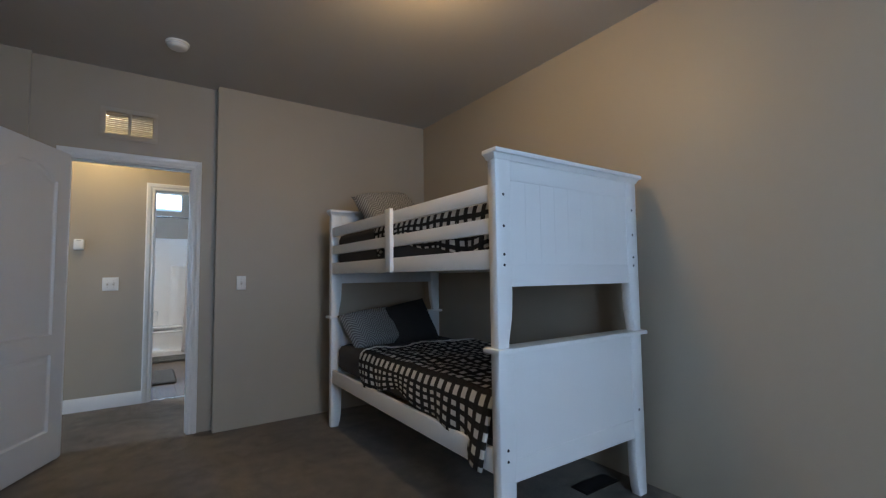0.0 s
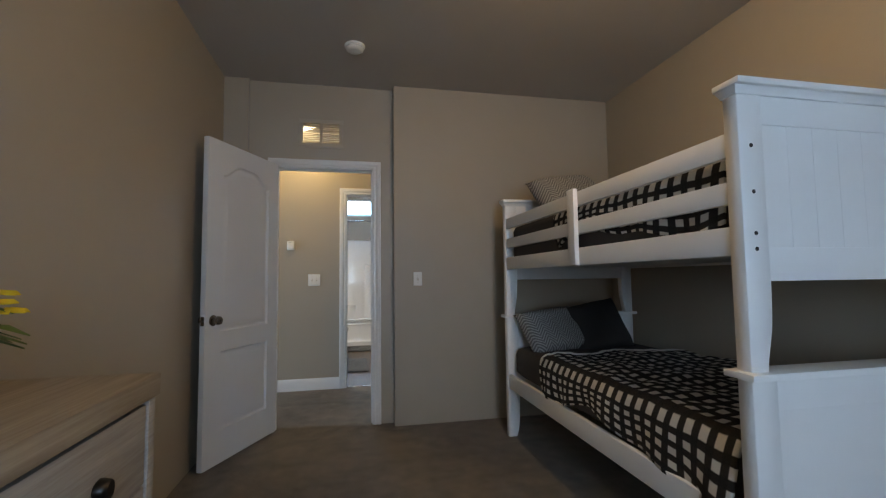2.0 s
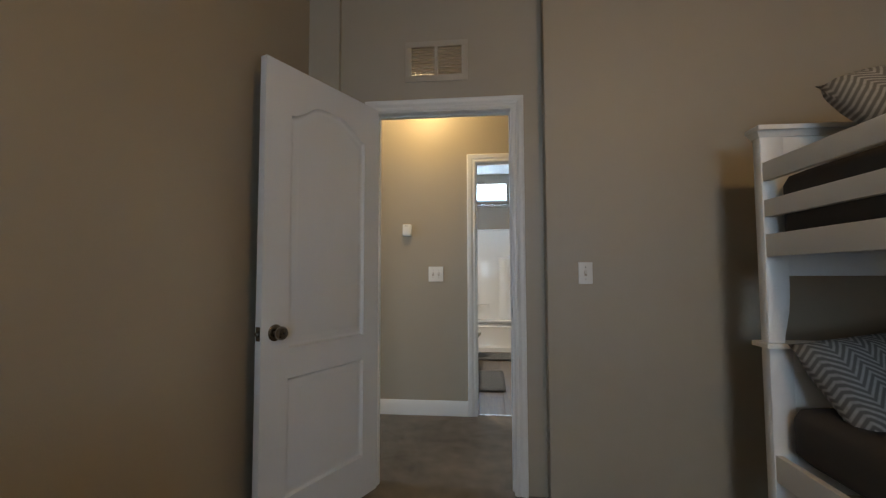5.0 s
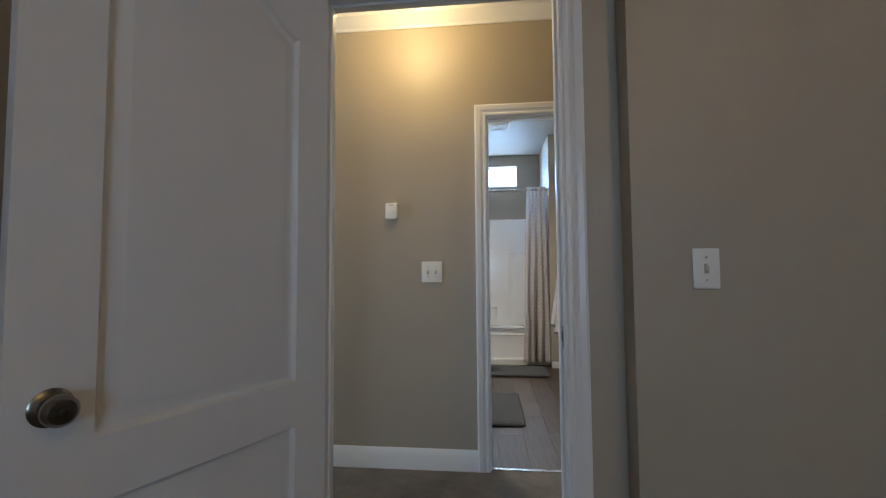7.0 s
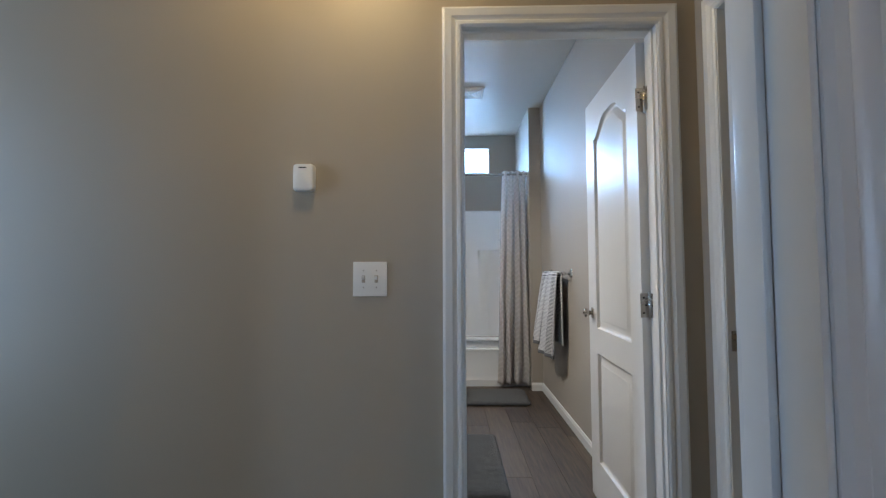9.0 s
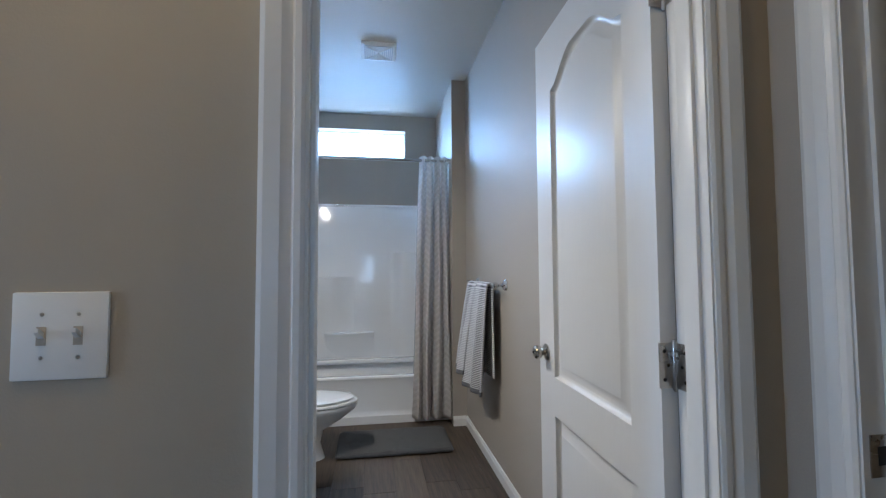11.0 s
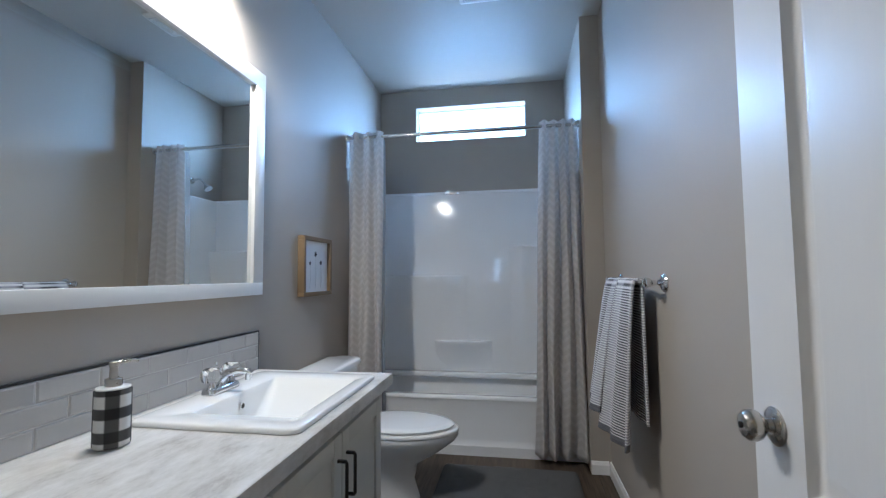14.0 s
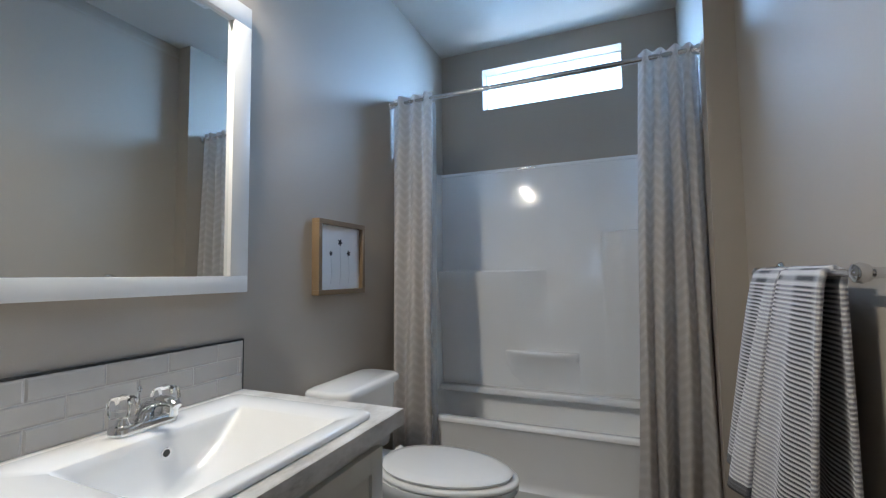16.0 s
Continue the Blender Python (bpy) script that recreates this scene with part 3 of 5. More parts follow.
def door_leaf(name, m, w, h, knob_z, label, knob_metal, rail=0.0, knob_size=1.0):
    """A moulded two-panel door. Local x runs from the hinge to the free edge; y is the thickness; z up."""
    t = thing(name, m, label, "door")
    th = 0.035
    outlines = (arch_loop(0.112, w - 0.132, 0.860 + rail, h - 0.13, 0.085), arch_loop(0.112, w - 0.132, 0.20, 0.735 + rail, 0))
    bm = bmesh.new()
    for y, sgn in ((-th / 2, -1), (th / 2, 1)):
        edges = []
        for lp in (((0, 0), (w, 0), (w, h), (0, h)), *outlines):
            vs = [bm.verts.new((x, y, z)) for x, z in lp]
            edges += [bm.edges.new((vs[i], vs[(i + 1) % len(vs)])) for i in range(len(vs))]
        bmesh.ops.triangle_fill(bm, use_beauty=True, edges=edges, normal=(0, sgn, 0))
    for (xa, za), (xb, zb) in (((0, 0), (w, 0)), ((w, 0), (w, h)), ((w, h), (0, h)), ((0, h), (0, 0))):
        bm.faces.new([bm.verts.new(p) for p in ((xa, -th / 2, za), (xb, -th / 2, zb), (xb, th / 2, zb), (xa, th / 2, za))])
    bmesh.ops.remove_doubles(bm, verts=bm.verts[:], dist=1e-5)
    part("slab", bm, DOOR, t, angle=20)
    for lp in outlines:
        for y, sgn in ((-th / 2, -1), (th / 2, 1)):
            bm = bmesh.new()
            rings = []
            for d, depth in ((0, 0), (0.004, 0.011), (0.010, 0.0155), (0.018, 0.0155), (0.044, 0.0025), (0.047, 0.0020)):
                rings.append([Vector((x, y - sgn * depth, z)) for x, z in shrink(lp, d)])
            loft(bm, rings, cap0=False, cap1=False)
            bm.verts.ensure_lookup_table()
            n = len(lp)
            last = bm.verts[-n:]
            ed = [e for e in bm.edges if e.verts[0] in last and e.verts[1] in last]
            bmesh.ops.triangle_fill(bm, use_beauty=True, edges=ed, normal=(0, sgn, 0))
            part("panel", bm, DOOR, t, angle=40)
    for sgn in (-1, 1):
        km = pose(w - 0.065, sgn * th / 2, knob_z) @ (Matrix.Rotation(radians(90 if sgn < 0 else -90), 4, "X")) @ Matrix.Scale(knob_size, 4)
        kn = part("knob", lathe(bmesh.new(), ((0.027, 0), (0.028, 0.003), (0.024, 0.006), (0.012, 0.008), (0.010, 0.014), (0.013, 0.018),
                                              (0.020, 0.023), (0.023, 0.030), (0.022, 0.039), (0.017, 0.045), (0.007, 0.047)), 28, km), knob_metal, t, "round satin metal knob")
        part("lock_button", lathe(bmesh.new(), ((0.005, 0.045), (0.005, 0.049), (0.0035, 0.050)), 12, km), DARKMETAL, kn)
    part("latch_plate", cube(w - 0.001, w + 0.002, -0.012, 0.012, knob_z - 0.028, knob_z + 0.028), knob_metal, t)
    part("latch_bolt", lathe(bmesh.new(), ((0.009, 0), (0.009, 0.008), (0.006, 0.011)), 12, pose(w + 0.001, 0, knob_z, 0, 90, 0)), knob_metal, t)
    return t


def hinge(t_name, m, label, side=1):
    t = thing(t_name, m, label, "hinge", "hinges of the bathroom door")
    part("leaf_plate", cube(-0.034, -0.003, 0.0065, 0.0085, -0.045, 0.045, bev=0.0007), NICKEL, t)
    part("jamb_plate", cube(-0.001, 0.0012, -0.038, 0.003, -0.045, 0.045, bev=0.0007), NICKEL, t)
    part("pin", lathe(bmesh.new(), ((0.003, -0.052), (0.0055, -0.047), (0.0055, 0.047), (0.003, 0.052)), 12, pose(0, 0.006, 0)), NICKEL, t)
    for z in (-0.028, 0.0, 0.028):
        part("screw", lathe(bmesh.new(), ((0.004, 0), (0.003, 0.001)), 8, pose(-0.022 + 0.008 * (z == 0), 0.0065, z, 90, 0, 0)), DARKMETAL, t)
        part("screw", lathe(bmesh.new(), ((0.004, 0), (0.003, 0.001)), 8, pose(-0.001, -0.024 + 0.008 * (z == 0), z, 0, -90, 0)), DARKMETAL, t)
    return t


# the bedroom door stands open into the bedroom, turned back towards the left wall
door_leaf("bedroom_door", pose(-0.452, YD - 0.004, 0.012, 0, 0, 180 + 65.5), 0.722, 2.022, 0.884, "open white moulded two-panel door in the bedroom", ANTIQUE, -0.05, 1.22)
# the bathroom door stands open along the right wall
door_leaf("bathroom_door", pose(0.7515, YH + 0.104, 0.012, 0, 0, 88.4), 0.69, 2.024, 0.930, "open white moulded two-panel bathroom door", NICKEL)
for z in (0.25, 1.03, 1.81):
    hinge("door_hinge", pose(0.7608, YH + 0.092, z), "satin nickel butt hinge on the bathroom door jamb")
st = thing("strike_plate", pose(BX1 + 0.035, RO[1] - 0.0145, 0.935), "small metal strike plate on the jamb", "strike plate")
part("plate", cube(-0.028, 0.012, -0.0015, 0.0, -0.032, 0.032, bev=0.0005), NICKEL, st)
part("latch_hole", cube(-0.014, 0.004, -0.0022, -0.0014, -0.014, 0.014), BLACK, st)
st = thing("strike_plate", pose(DO[1] - 0.0145, YD + 0.03, 0.935, 0, 0, -90), "small metal strike plate on the jamb", "strike plate")
part("plate", cube(-0.024, 0.012, -0.0015, 0.0, -0.032, 0.032, bev=0.0005), NICKEL, st)
part("latch_hole", cube(-0.012, 0.004, -0.0022, -0.0014, -0.014, 0.014), BLACK, st)

# ---- windows ----
w = thing("window_1", pose(0.0115, BY1 + 0.115, 2.4735), "white slot window glowing with daylight above the tub", "window")
tagged(w, kind="structure")
for a in ((-0.4665, 0.4665, -0.012, 0.012, 0.1415, 0.1485), (-0.4665, 0.4665, -0.012, 0.012, -0.1485, -0.1415),
          (-0.4665, -0.4595, -0.012, 0.012, -0.1415, 0.1415), (0.4595, 0.4665, -0.012, 0.012, -0.1415, 0.1415)):
    part("window_frame", cube(*a, bev=0.002), TRIM, w)
pn = part("pane", cube(-0.4595, 0.4595, -0.002, 0.002, -0.1415, 0.1415), GLASS, w)
pn.visible_shadow = False
part("window_sill", cube(-0.4665, 0.4665, -0.113, -0.012, -0.1485, -0.146), TRIM, w)
w = thing("window_2", pose(0.55, -0.79, 1.5), "white bedroom window facing the yard", "window")
tagged(w, kind="structure")
for a in ((-0.52, 0.52, -0.015, 0.015, 0.55, 0.6), (-0.52, 0.52, -0.015, 0.015, -0.6, -0.55), (-0.52, -0.47, -0.015, 0.015, -0.55, 0.55), (0.47, 0.52, -0.015, 0.015, -0.55, 0.55)):
    part("window_frame", cube(*a, bev=0.003), TRIM, w)
pn = part("pane", cube(-0.47, 0.47, -0.002, 0.002, -0.55, 0.55), GLASS, w)
pn.visible_shadow = False

# ---- bedroom ----


def bunk_bed():
    """A white bunk bed: two panelled ends, rails and guard rails. Local origin at the foot end's outer corner on the floor."""
    L, W = 2.02, 1.025
    t = thing("bunk_bed", pose(1.234, 2.420, 0) @ Matrix.Diagonal((1.0, 1.0, 1.012, 1.0)), "white painted wooden twin bunk bed with panelled ends", "bunk bed")

    def end(y0, name):
        y1 = y0 + 0.05
        yo = y0 - 0.006
        e = part(name, cube(0.085, W - 0.085, y0 + 0.012, y1 - 0.012, 1.115, 1.60), BEDWHITE, t)
        # top rail, cap, lower panel, shelf cap
        part("top_rail", cube(0.085, W - 0.085, y0 + 0.004, y1 - 0.004, 1.565, 1.655, bev=0.002), BEDWHITE, e)
        part("panel_rail", cube(0.085, W - 0.085, y0 + 0.004, y1 - 0.004, 1.108, 1.205, bev=0.002), BEDWHITE, e)
        part("cap", cube(-0.020, W + 0.020, y0 - 0.028, y1 + 0.016, 1.672, 1.692, bev=0.004), BEDWHITE, e)
        part("cove", loft(bmesh.new(), [rrect(-0.006 - d, W + 0.006 + d, y0 - 0.004 - d, y1 + 0.004 + d, 0.003, z, 2)
                                        for d, z in ((0, 1.650), (0.003, 1.658), (0.007, 1.666), (0.011, 1.672))]), BEDWHITE, e)
        n = 9
        wdt = (W - 0.17) / n
        for k in range(n):
            part("bead_board", cube(0.085 + k * wdt + 0.0002, 0.085 + (k + 1) * wdt - 0.0002, y0 + 0.0075, y1 - 0.0075, 1.205, 1.565, bev=0.0006, seg=1), BEDWHITE, e)
        for x0, s in ((0.0, 1), (W - 0.085, -1)):
            xo, xi = (x0, x0 + 0.085) if s > 0 else (x0 + 0.085, x0)
            # each post narrows with a curve at its foot
            for nm, prof in (("upper_post", [(xi, 1.655), (xi, 1.08), (xi - s * 0.002, 1.02), (xi - s * 0.006, 0.97), (xi - s * 0.016, 0.92), (xi - s * 0.024, 0.88), (xi - s * 0.026, 0.854), (xo, 0.854), (xo, 1.655)]),
                             ("lower_post", [(xi, 0.834), (xi, 0.22), (xi - s * 0.003, 0.12), (xi - s * 0.010, 0.05), (xi - s * 0.026, 0.0), (xo, 0.0), (xo, 0.834)])):
                bm = bmesh.new()
                ins = [(x + (0.002 if x < x0 + 0.04 else -0.002), z) for x, z in prof]
                loft(bm, [[Vector((x, y, z)) for x, z in q] for y, q in ((y0, ins), (y0 + 0.002, prof), (y1 - 0.002, prof), (y1, ins))])
                part(nm, bm, BEDWHITE, e, angle=50)
            side = -1 if y0 < 1 else 1
            yb = y0 if side < 0 else y1
            for z in (1.50, 1.365, 1.245, 1.20) + ((0.44, 0.395) if s > 0 else (0.44,)):
                part("bolt", lathe(bmesh.new(), ((0.0065, 0), (0.006, 0.0012), (0.003, 0.0014)), 10,
                                   pose(x0 + 0.042, yb, z, 90 if side < 0 else -90, 0, 0)), DARKMETAL, e)
        part("shelf_cap", cube(-0.022, W + 0.022, y0 - 0.026, y1 + 0.026, 0.834, 0.854, bev=0.004), BEDWHITE, e)
        part("lower_panel", cube(0.085, W - 0.085, y0 + 0.0075, y1 - 0.0075, 0.395, 0.745), BEDWHITE, e)
        part("lower_panel_rail", cube(0.085, W - 0.085, y0 + 0.004, y1 - 0.004, 0.30, 0.395, bev=0.002), BEDWHITE, e)
        part("lower_top_rail", cube(0.085, W - 0.085, y0 + 0.004, y1 - 0.004, 0.745, 0.832, bev=0.002), BEDWHITE, e)
    end(-0.022, "foot_end")
    end(L - 0.05, "head_end")
    for x0 in (0.004, W - 0.03):
        for z0, z1, nm in ((1.475, 1.548, "guard_board"), (1.335, 1.402, "guard_board"), (1.182, 1.268, "upper_side_rail"), (0.338, 0.436, "lower_side_rail")):
            part(nm, cube(x0, x0 + 0.026, 0.028, L - 0.05, z0, z1, bev=0.003), BEDWHITE, t)
    part("guard_post", cube(-0.020, 0.004, 0.915, 0.985, 1.182, 1.562, bev=0.003), BEDWHITE, t)
    for k in range(12):
        y = 0.12 + k * 0.16
        part("slat", cube(0.03, W - 0.03, y, y + 0.07, 1.195, 1.215), BEDWHITE, t)
    return t


bunk_bed()
BX, BY = 1.234, 2.420


def mattress(name, z0, z1, label):
    t = thing(name, pose(BX + 0.04, BY + 0.065, z0), label, "mattress")
    h = z1 - z0
    w, l = 0.945, 1.89
    bm = bmesh.new()
    loft(bm, [rrect(d, w - d, d, l - d, 0.06, z, 5) for d, z in ((0.03, 0.0), (0.0, 0.03), (0.0, h - 0.045), (0.012, h - 0.014), (0.045, h))])
    part("cover", bm, SHEET, t, angle=60)
    return t


mattress("lower_mattress", 0.442, 0.640, "twin mattress under a charcoal fitted sheet")
mattress("upper_mattress", 1.231, 1.509, "twin mattress under a charcoal sheet on the top bunk")


def rumple(x, y, k, a):
    return noise.noise(Vector((x * k, y * k, 1.7))) * a + noise.noise(Vector((x * k * 2.7, y * k * 2.7, 4.1))) * a * 0.45


def blanket(name, m, w, l0, l1, drop, lift, label, corner=0.0):
    """A fleece blanket over a mattress w wide, from l0 to l1 along it; it hangs down over the edge x = 0 by drop."""
    t = thing(name, m, label, "blanket")
    total = w + drop
    r = 0.055

    def fn(u, v, off=0.0):
        s = u * total
        edge = 0.05 * math.sin(s * 3.1) * (0.4 + u) + 0.03 * math.sin(s * 9.0)
        y = l0 + v * (l1 + edge - l0)
        d = drop * (0.80 + 0.16 * math.sin(y * 5.2 + 0.6) + 0.05 * math.sin(y * 13.0)) + corner * max(0.0, 1 - v * 6.0)
        q = s - drop
        fold = 0.014 * math.sin(y * 21 + 1.2 * math.sin(y * 5))
        if q > r:
            x, z = q, rumple(q, y, 5.0, 0.016)
        elif q > 0:
            a = (1 - q / r) * math.pi / 2
            x, z = r - r * math.sin(a), -r + r * math.cos(a)
        else:
            k = -q / drop
            x, z = -0.004 - fold * k - 0.012 * k - (0.05 * k * max(0.0, 1 - v * 6.0) if corner else 0.0), -r - k * (d - r)
        return Vector((x - off * 0.3, y, z + lift + rumple(x, y, 9.0, 0.006) + off))
    cloth("fleece", fn, 60, 90, PLAID, t, thick=0.012, uv=lambda u, v: (u * total, v * (l1 - l0)))

    def hem(u, v):
        p = fn(u, 1.0)
        a = v * 2 * math.pi
        return p + Vector((0, 0.012 * math.cos(a) + 0.004 * math.sin(u * 90), 0.011 * math.sin(a) + 0.003))
    cloth("sherpa_hem", hem, 70, 8, SHERPA, t, "cream sherpa edge", thick=0.0, uv=lambda u, v: (u, v))
    return t


blanket("plaid_blanket", pose(BX + 0.036, BY + 0.07, 0.642), 0.93, 0.0, 1.37, 0.25, 0.014,
        "black and white buffalo plaid fleece blanket hanging over the lower bunk", 0.09)
blanket("plaid_blanket", pose(BX + 0.046, BY + 0.07, 1.511), 0.90, 0.0, 1.14, 0.26, 0.020,
        "black and white buffalo plaid fleece blanket tucked on the top bunk")
# pillows lean against the head boards
pillow("grey_pillow", pose(BX + 0.30, BY + 1.82, 0.765, 50, 0, 8) @ pose(0, 0, 0, 0, 0, 6), 0.50, 0.36, 0.15, LEAFPRINT, "grey herringbone-print pillow on the lower bunk", 0.02)
pillow("dark_pillow", pose(BX + 0.62, BY + 1.83, 0.775, 60, 0, -10) @ pose(0, 0, 0, 0, 0, 12), 0.46, 0.40, 0.17, NAVY, "charcoal square pillow leaning on the lower bunk", 0.02)
pillow("grey_pillow", pose(BX + 0.42, BY + 1.72, 1.694, 50, 0, 4) @ pose(0, 0, 0, 0, 0, 10), 0.56, 0.42, 0.17, LEAFPRINT, "grey leaf-print pillow on the top bunk", 0.02)


def dresser():
    x0, x1, y0, y1, h = -0.825, -0.415, 1.28, 2.80, 0.875
    t = thing("dresser", pose(x0, y0, 0), "whitewashed oak dresser with dark cup pulls", "dresser")
    w, l = x1 - x0, y1 - y0
    part("top", cube(0, w, 0, l, h - 0.062, h, bev=0.004), DRESSERTOP, t, "whitewashed oak slab top")
    for y in (0.004, l - 0.044):
        part("side_panel", cube(0.01, w - 0.012, y, y + 0.04, 0.0, h - 0.064, bev=0.002), DRESSERWOOD, t)
    part("back_panel", cube(0.0, 0.01, 0.03, l - 0.03, 0.08, h - 0.064), DRESSERWOOD, t)
    part("plinth", cube(0.03, w - 0.03, 0.044, l - 0.044, 0.05, 0.12), DRESSERWOOD, t)
    # added black filler: paints the shade seen between the drawer fronts
    part("painted_gap_shade", cube(0.012, w - 0.045, 0.044, l - 0.044, 0.12, h - 0.066), BLACK, t)
    rows, cols = 3, 2
    dh, dl = (h - 0.075 - 0.13) / rows, (l - 0.088) / cols
    for r in range(rows):
        for c in range(cols):
            ya, za = 0.044 + c * dl, 0.13 + r * dh
            d = part("drawer_front", cube(w - 0.044, w - 0.018, ya + 0.004, ya + dl - 0.004, za + 0.004, za + dh - 0.004, bev=0.002), DRESSERWOOD, t)
            for s in (0.32, 0.68):
                yc, zc = ya + dl * s, za + dh * 0.42
                bm = bmesh.new()
                loft(bm, [[Vector((w - 0.019 + dx, yc + sy * 0.030 * math.cos(a), zc + 0.020 * math.sin(a) - dz)) for a in (2 * math.pi * k / 16 for k in range(16))]
                          for dx, sy, dz in ((0.0, 1.0, 0), (0.006, 1.0, 0), (0.020, 0.86, 0.002), (0.027, 0.55, 0.004))])
                part("cup_pull", bm, DARKMETAL, d, "dark bronze cup pull")
    return t


dresser()


def flower_pot():
    t = thing("flower_pot", pose(-0.63, 2.33, 0.875), "grey pot of yellow flowers on the dresser", "potted plant")
    part("pot", lathe(bmesh.new(), ((0.045, 0), (0.05, 0.004), (0.062, 0.09), (0.066, 0.105), (0.060, 0.105), (0.052, 0.085)), 24), POT, t)
    rnd = random.Random(4)
    for k in range(26):
        a, out, hgt = rnd.uniform(0, 6.28), rnd.uniform(0.02, 0.09), rnd.uniform(0.16, 0.25)
        if k == 0:
            a, out, hgt = 0.55, 0.055, 0.165
        if k == 1:
            a, out, hgt = 0.55, 0.100, 0.215
        if k in (2, 4, 6):
            a, out, hgt = 0.30 + 0.14 * k, 0.052, 0.140 + 0.008 * k
        if k in (3, 5):
            a, out, hgt = 0.1 * k, 0.085, 0.20 + 0.01 * k
        tip = Vector((out * math.cos(a), out * math.sin(a), hgt))
        stem = part("stem", tube(bmesh.new(), [(0, 0, 0.08), (tip.x * 0.4, tip.y * 0.4, hgt * 0.65), tip], [0.003, 0.0025, 0.002], 6), LEAF, t)
        if k % 2:
            bm = bmesh.new()
            for p in range(9):
                b = 2 * math.pi * p / 9
                m = Matrix.Translation(tip) @ Euler((0.5 * math.cos(a), 0.5 * math.sin(a), b)).to_matrix().to_4x4()
                pts = [(0, 0, 0), (0.014, -0.009, 0.005), (0.036, -0.009, 0.008), (0.044, 0, 0.005), (0.036, 0.009, 0.008), (0.014, 0.009, 0.005)]
                top = [bm.verts.new(m @ Vector(q)) for q in pts]
                bot = [bm.verts.new(m @ Vector((q[0], q[1], q[2] - 0.0015))) for q in pts]
                bm.faces.new(top)
                bm.faces.new(bot[::-1])
                for i in range(6):
                    bm.faces.new((top[i], bot[i], bot[(i + 1) % 6], top[(i + 1) % 6]))
            part("blossom", bm, PETAL, stem, "yellow blossom")
        else:
            bm = bmesh.new()
            d = Vector((math.cos(a), math.sin(a), 0.25))
            sd = Vector((-math.sin(a), math.cos(a), 0))
            rows = []
            for s, wd in ((-0.03, 0.006), (0.01, 0.030), (0.045, 0.030), (0.085, 0.004)):
                c = tip + d * s - Vector((0, 0, s * s * 6))
                rows.append([c + sd * wd, c + Vector((0, 0, 0.002)), c - sd * wd, c - Vector((0, 0, 0.001))])
            loft(bm, rows)
            part("leaf", bm, LEAF, stem)
    return t


flower_pot()


def switch_plate(name, m, gangs, label, h=0.117):
    """Local x across, z up, the wall behind at y = 0, front towards -y."""
    t = thing(name, m, label, "light switch")
    w = 0.068 if gangs == 1 else 0.121
    part("cover_plate", cube(-w / 2, w / 2, -0.0065, 0.0, -h / 2, h / 2, bev=0.003), PLASTIC, t)
    for k in range(gangs):
        x = (k - (gangs - 1) / 2) * 0.046
        s = part("toggle_slot", cube(x - 0.006, x + 0.006, -0.0072, -0.006, -0.013, 0.013), IVORY, t)
        bm = bmesh.new()
        loft(bm, [[Vector((x + a * sx, y, z + zz * sx)) for a, zz in ((-0.004, -0.004), (0.004, -0.004), (0.004, 0.004), (-0.004, 0.004))]
                  for y, z, sx in ((-0.006, 0.0, 1.0), (-0.013, 0.006, 0.9), (-0.017, 0.009, 0.7))])
        part("toggle", bm, PLASTIC, t)
        for z in (-0.030, 0.030):
            part("screw", lathe(bmesh.new(), ((0.003, 0), (0.002, 0.001)), 8, pose(x, -0.0065, z, 90, 0, 0)), NICKEL, t)
    return t


switch_plate("light_switch", pose(0.640, YD - 0.09, 1.135), 1, "white single toggle light switch on taupe wall", 0.108)
switch_plate("light_switch", pose(-0.266, YH, 1.133), 2, "white double toggle light switch in the hall", 0.122)


def outlet(m, label):
    t = thing("wall_outlet", m, label, "outlet")
    part("cover_plate", cube(-0.036, 0.036, -0.006, 0, -0.0585, 0.0585, bev=0.003), PLASTIC, t)
    for z in (-0.02, 0.02):
        r = part("receptacle", cube(-0.016, 0.016, -0.0075, -0.0055, z - 0.014, z + 0.014, bev=0.001), PLASTIC, t)
        for x in (-0.006, 0.006):
            part("slot", cube(x - 0.001, x + 0.001, -0.0078, -0.0074, z - 0.005, z + 0.005), BLACK, r)


outlet(pose(XL, 3.708, 0.20, 0, 0, 90), "white duplex wall outlet on taupe wall")

t = thing("thermostat", pose(-0.502, YH, 1.495), "white plastic wall chime sensor with rounded corners", "sensor")
bm = bmesh.new()
loft(bm, [[Vector((p.x, y, p.y)) for p in rrect(-w2, w2, -h2, h2, 0.012, 0, 4)] for y, w2, h2 in
          ((0, 0.037, 0.048), (-0.022, 0.037, 0.048), (-0.027, 0.035, 0.046), (-0.029, 0.031, 0.042))])
part("housing", bm, PLASTIC, t, angle=40)
part("seam", cube(-0.0372, 0.0372, -0.0225, -0.0215, -0.006, -0.0045), IVORY, t)
part("display_slot", cube(-0.016, 0.012, -0.0295, -0.0285, 0.032, 0.036), BLACK, t)

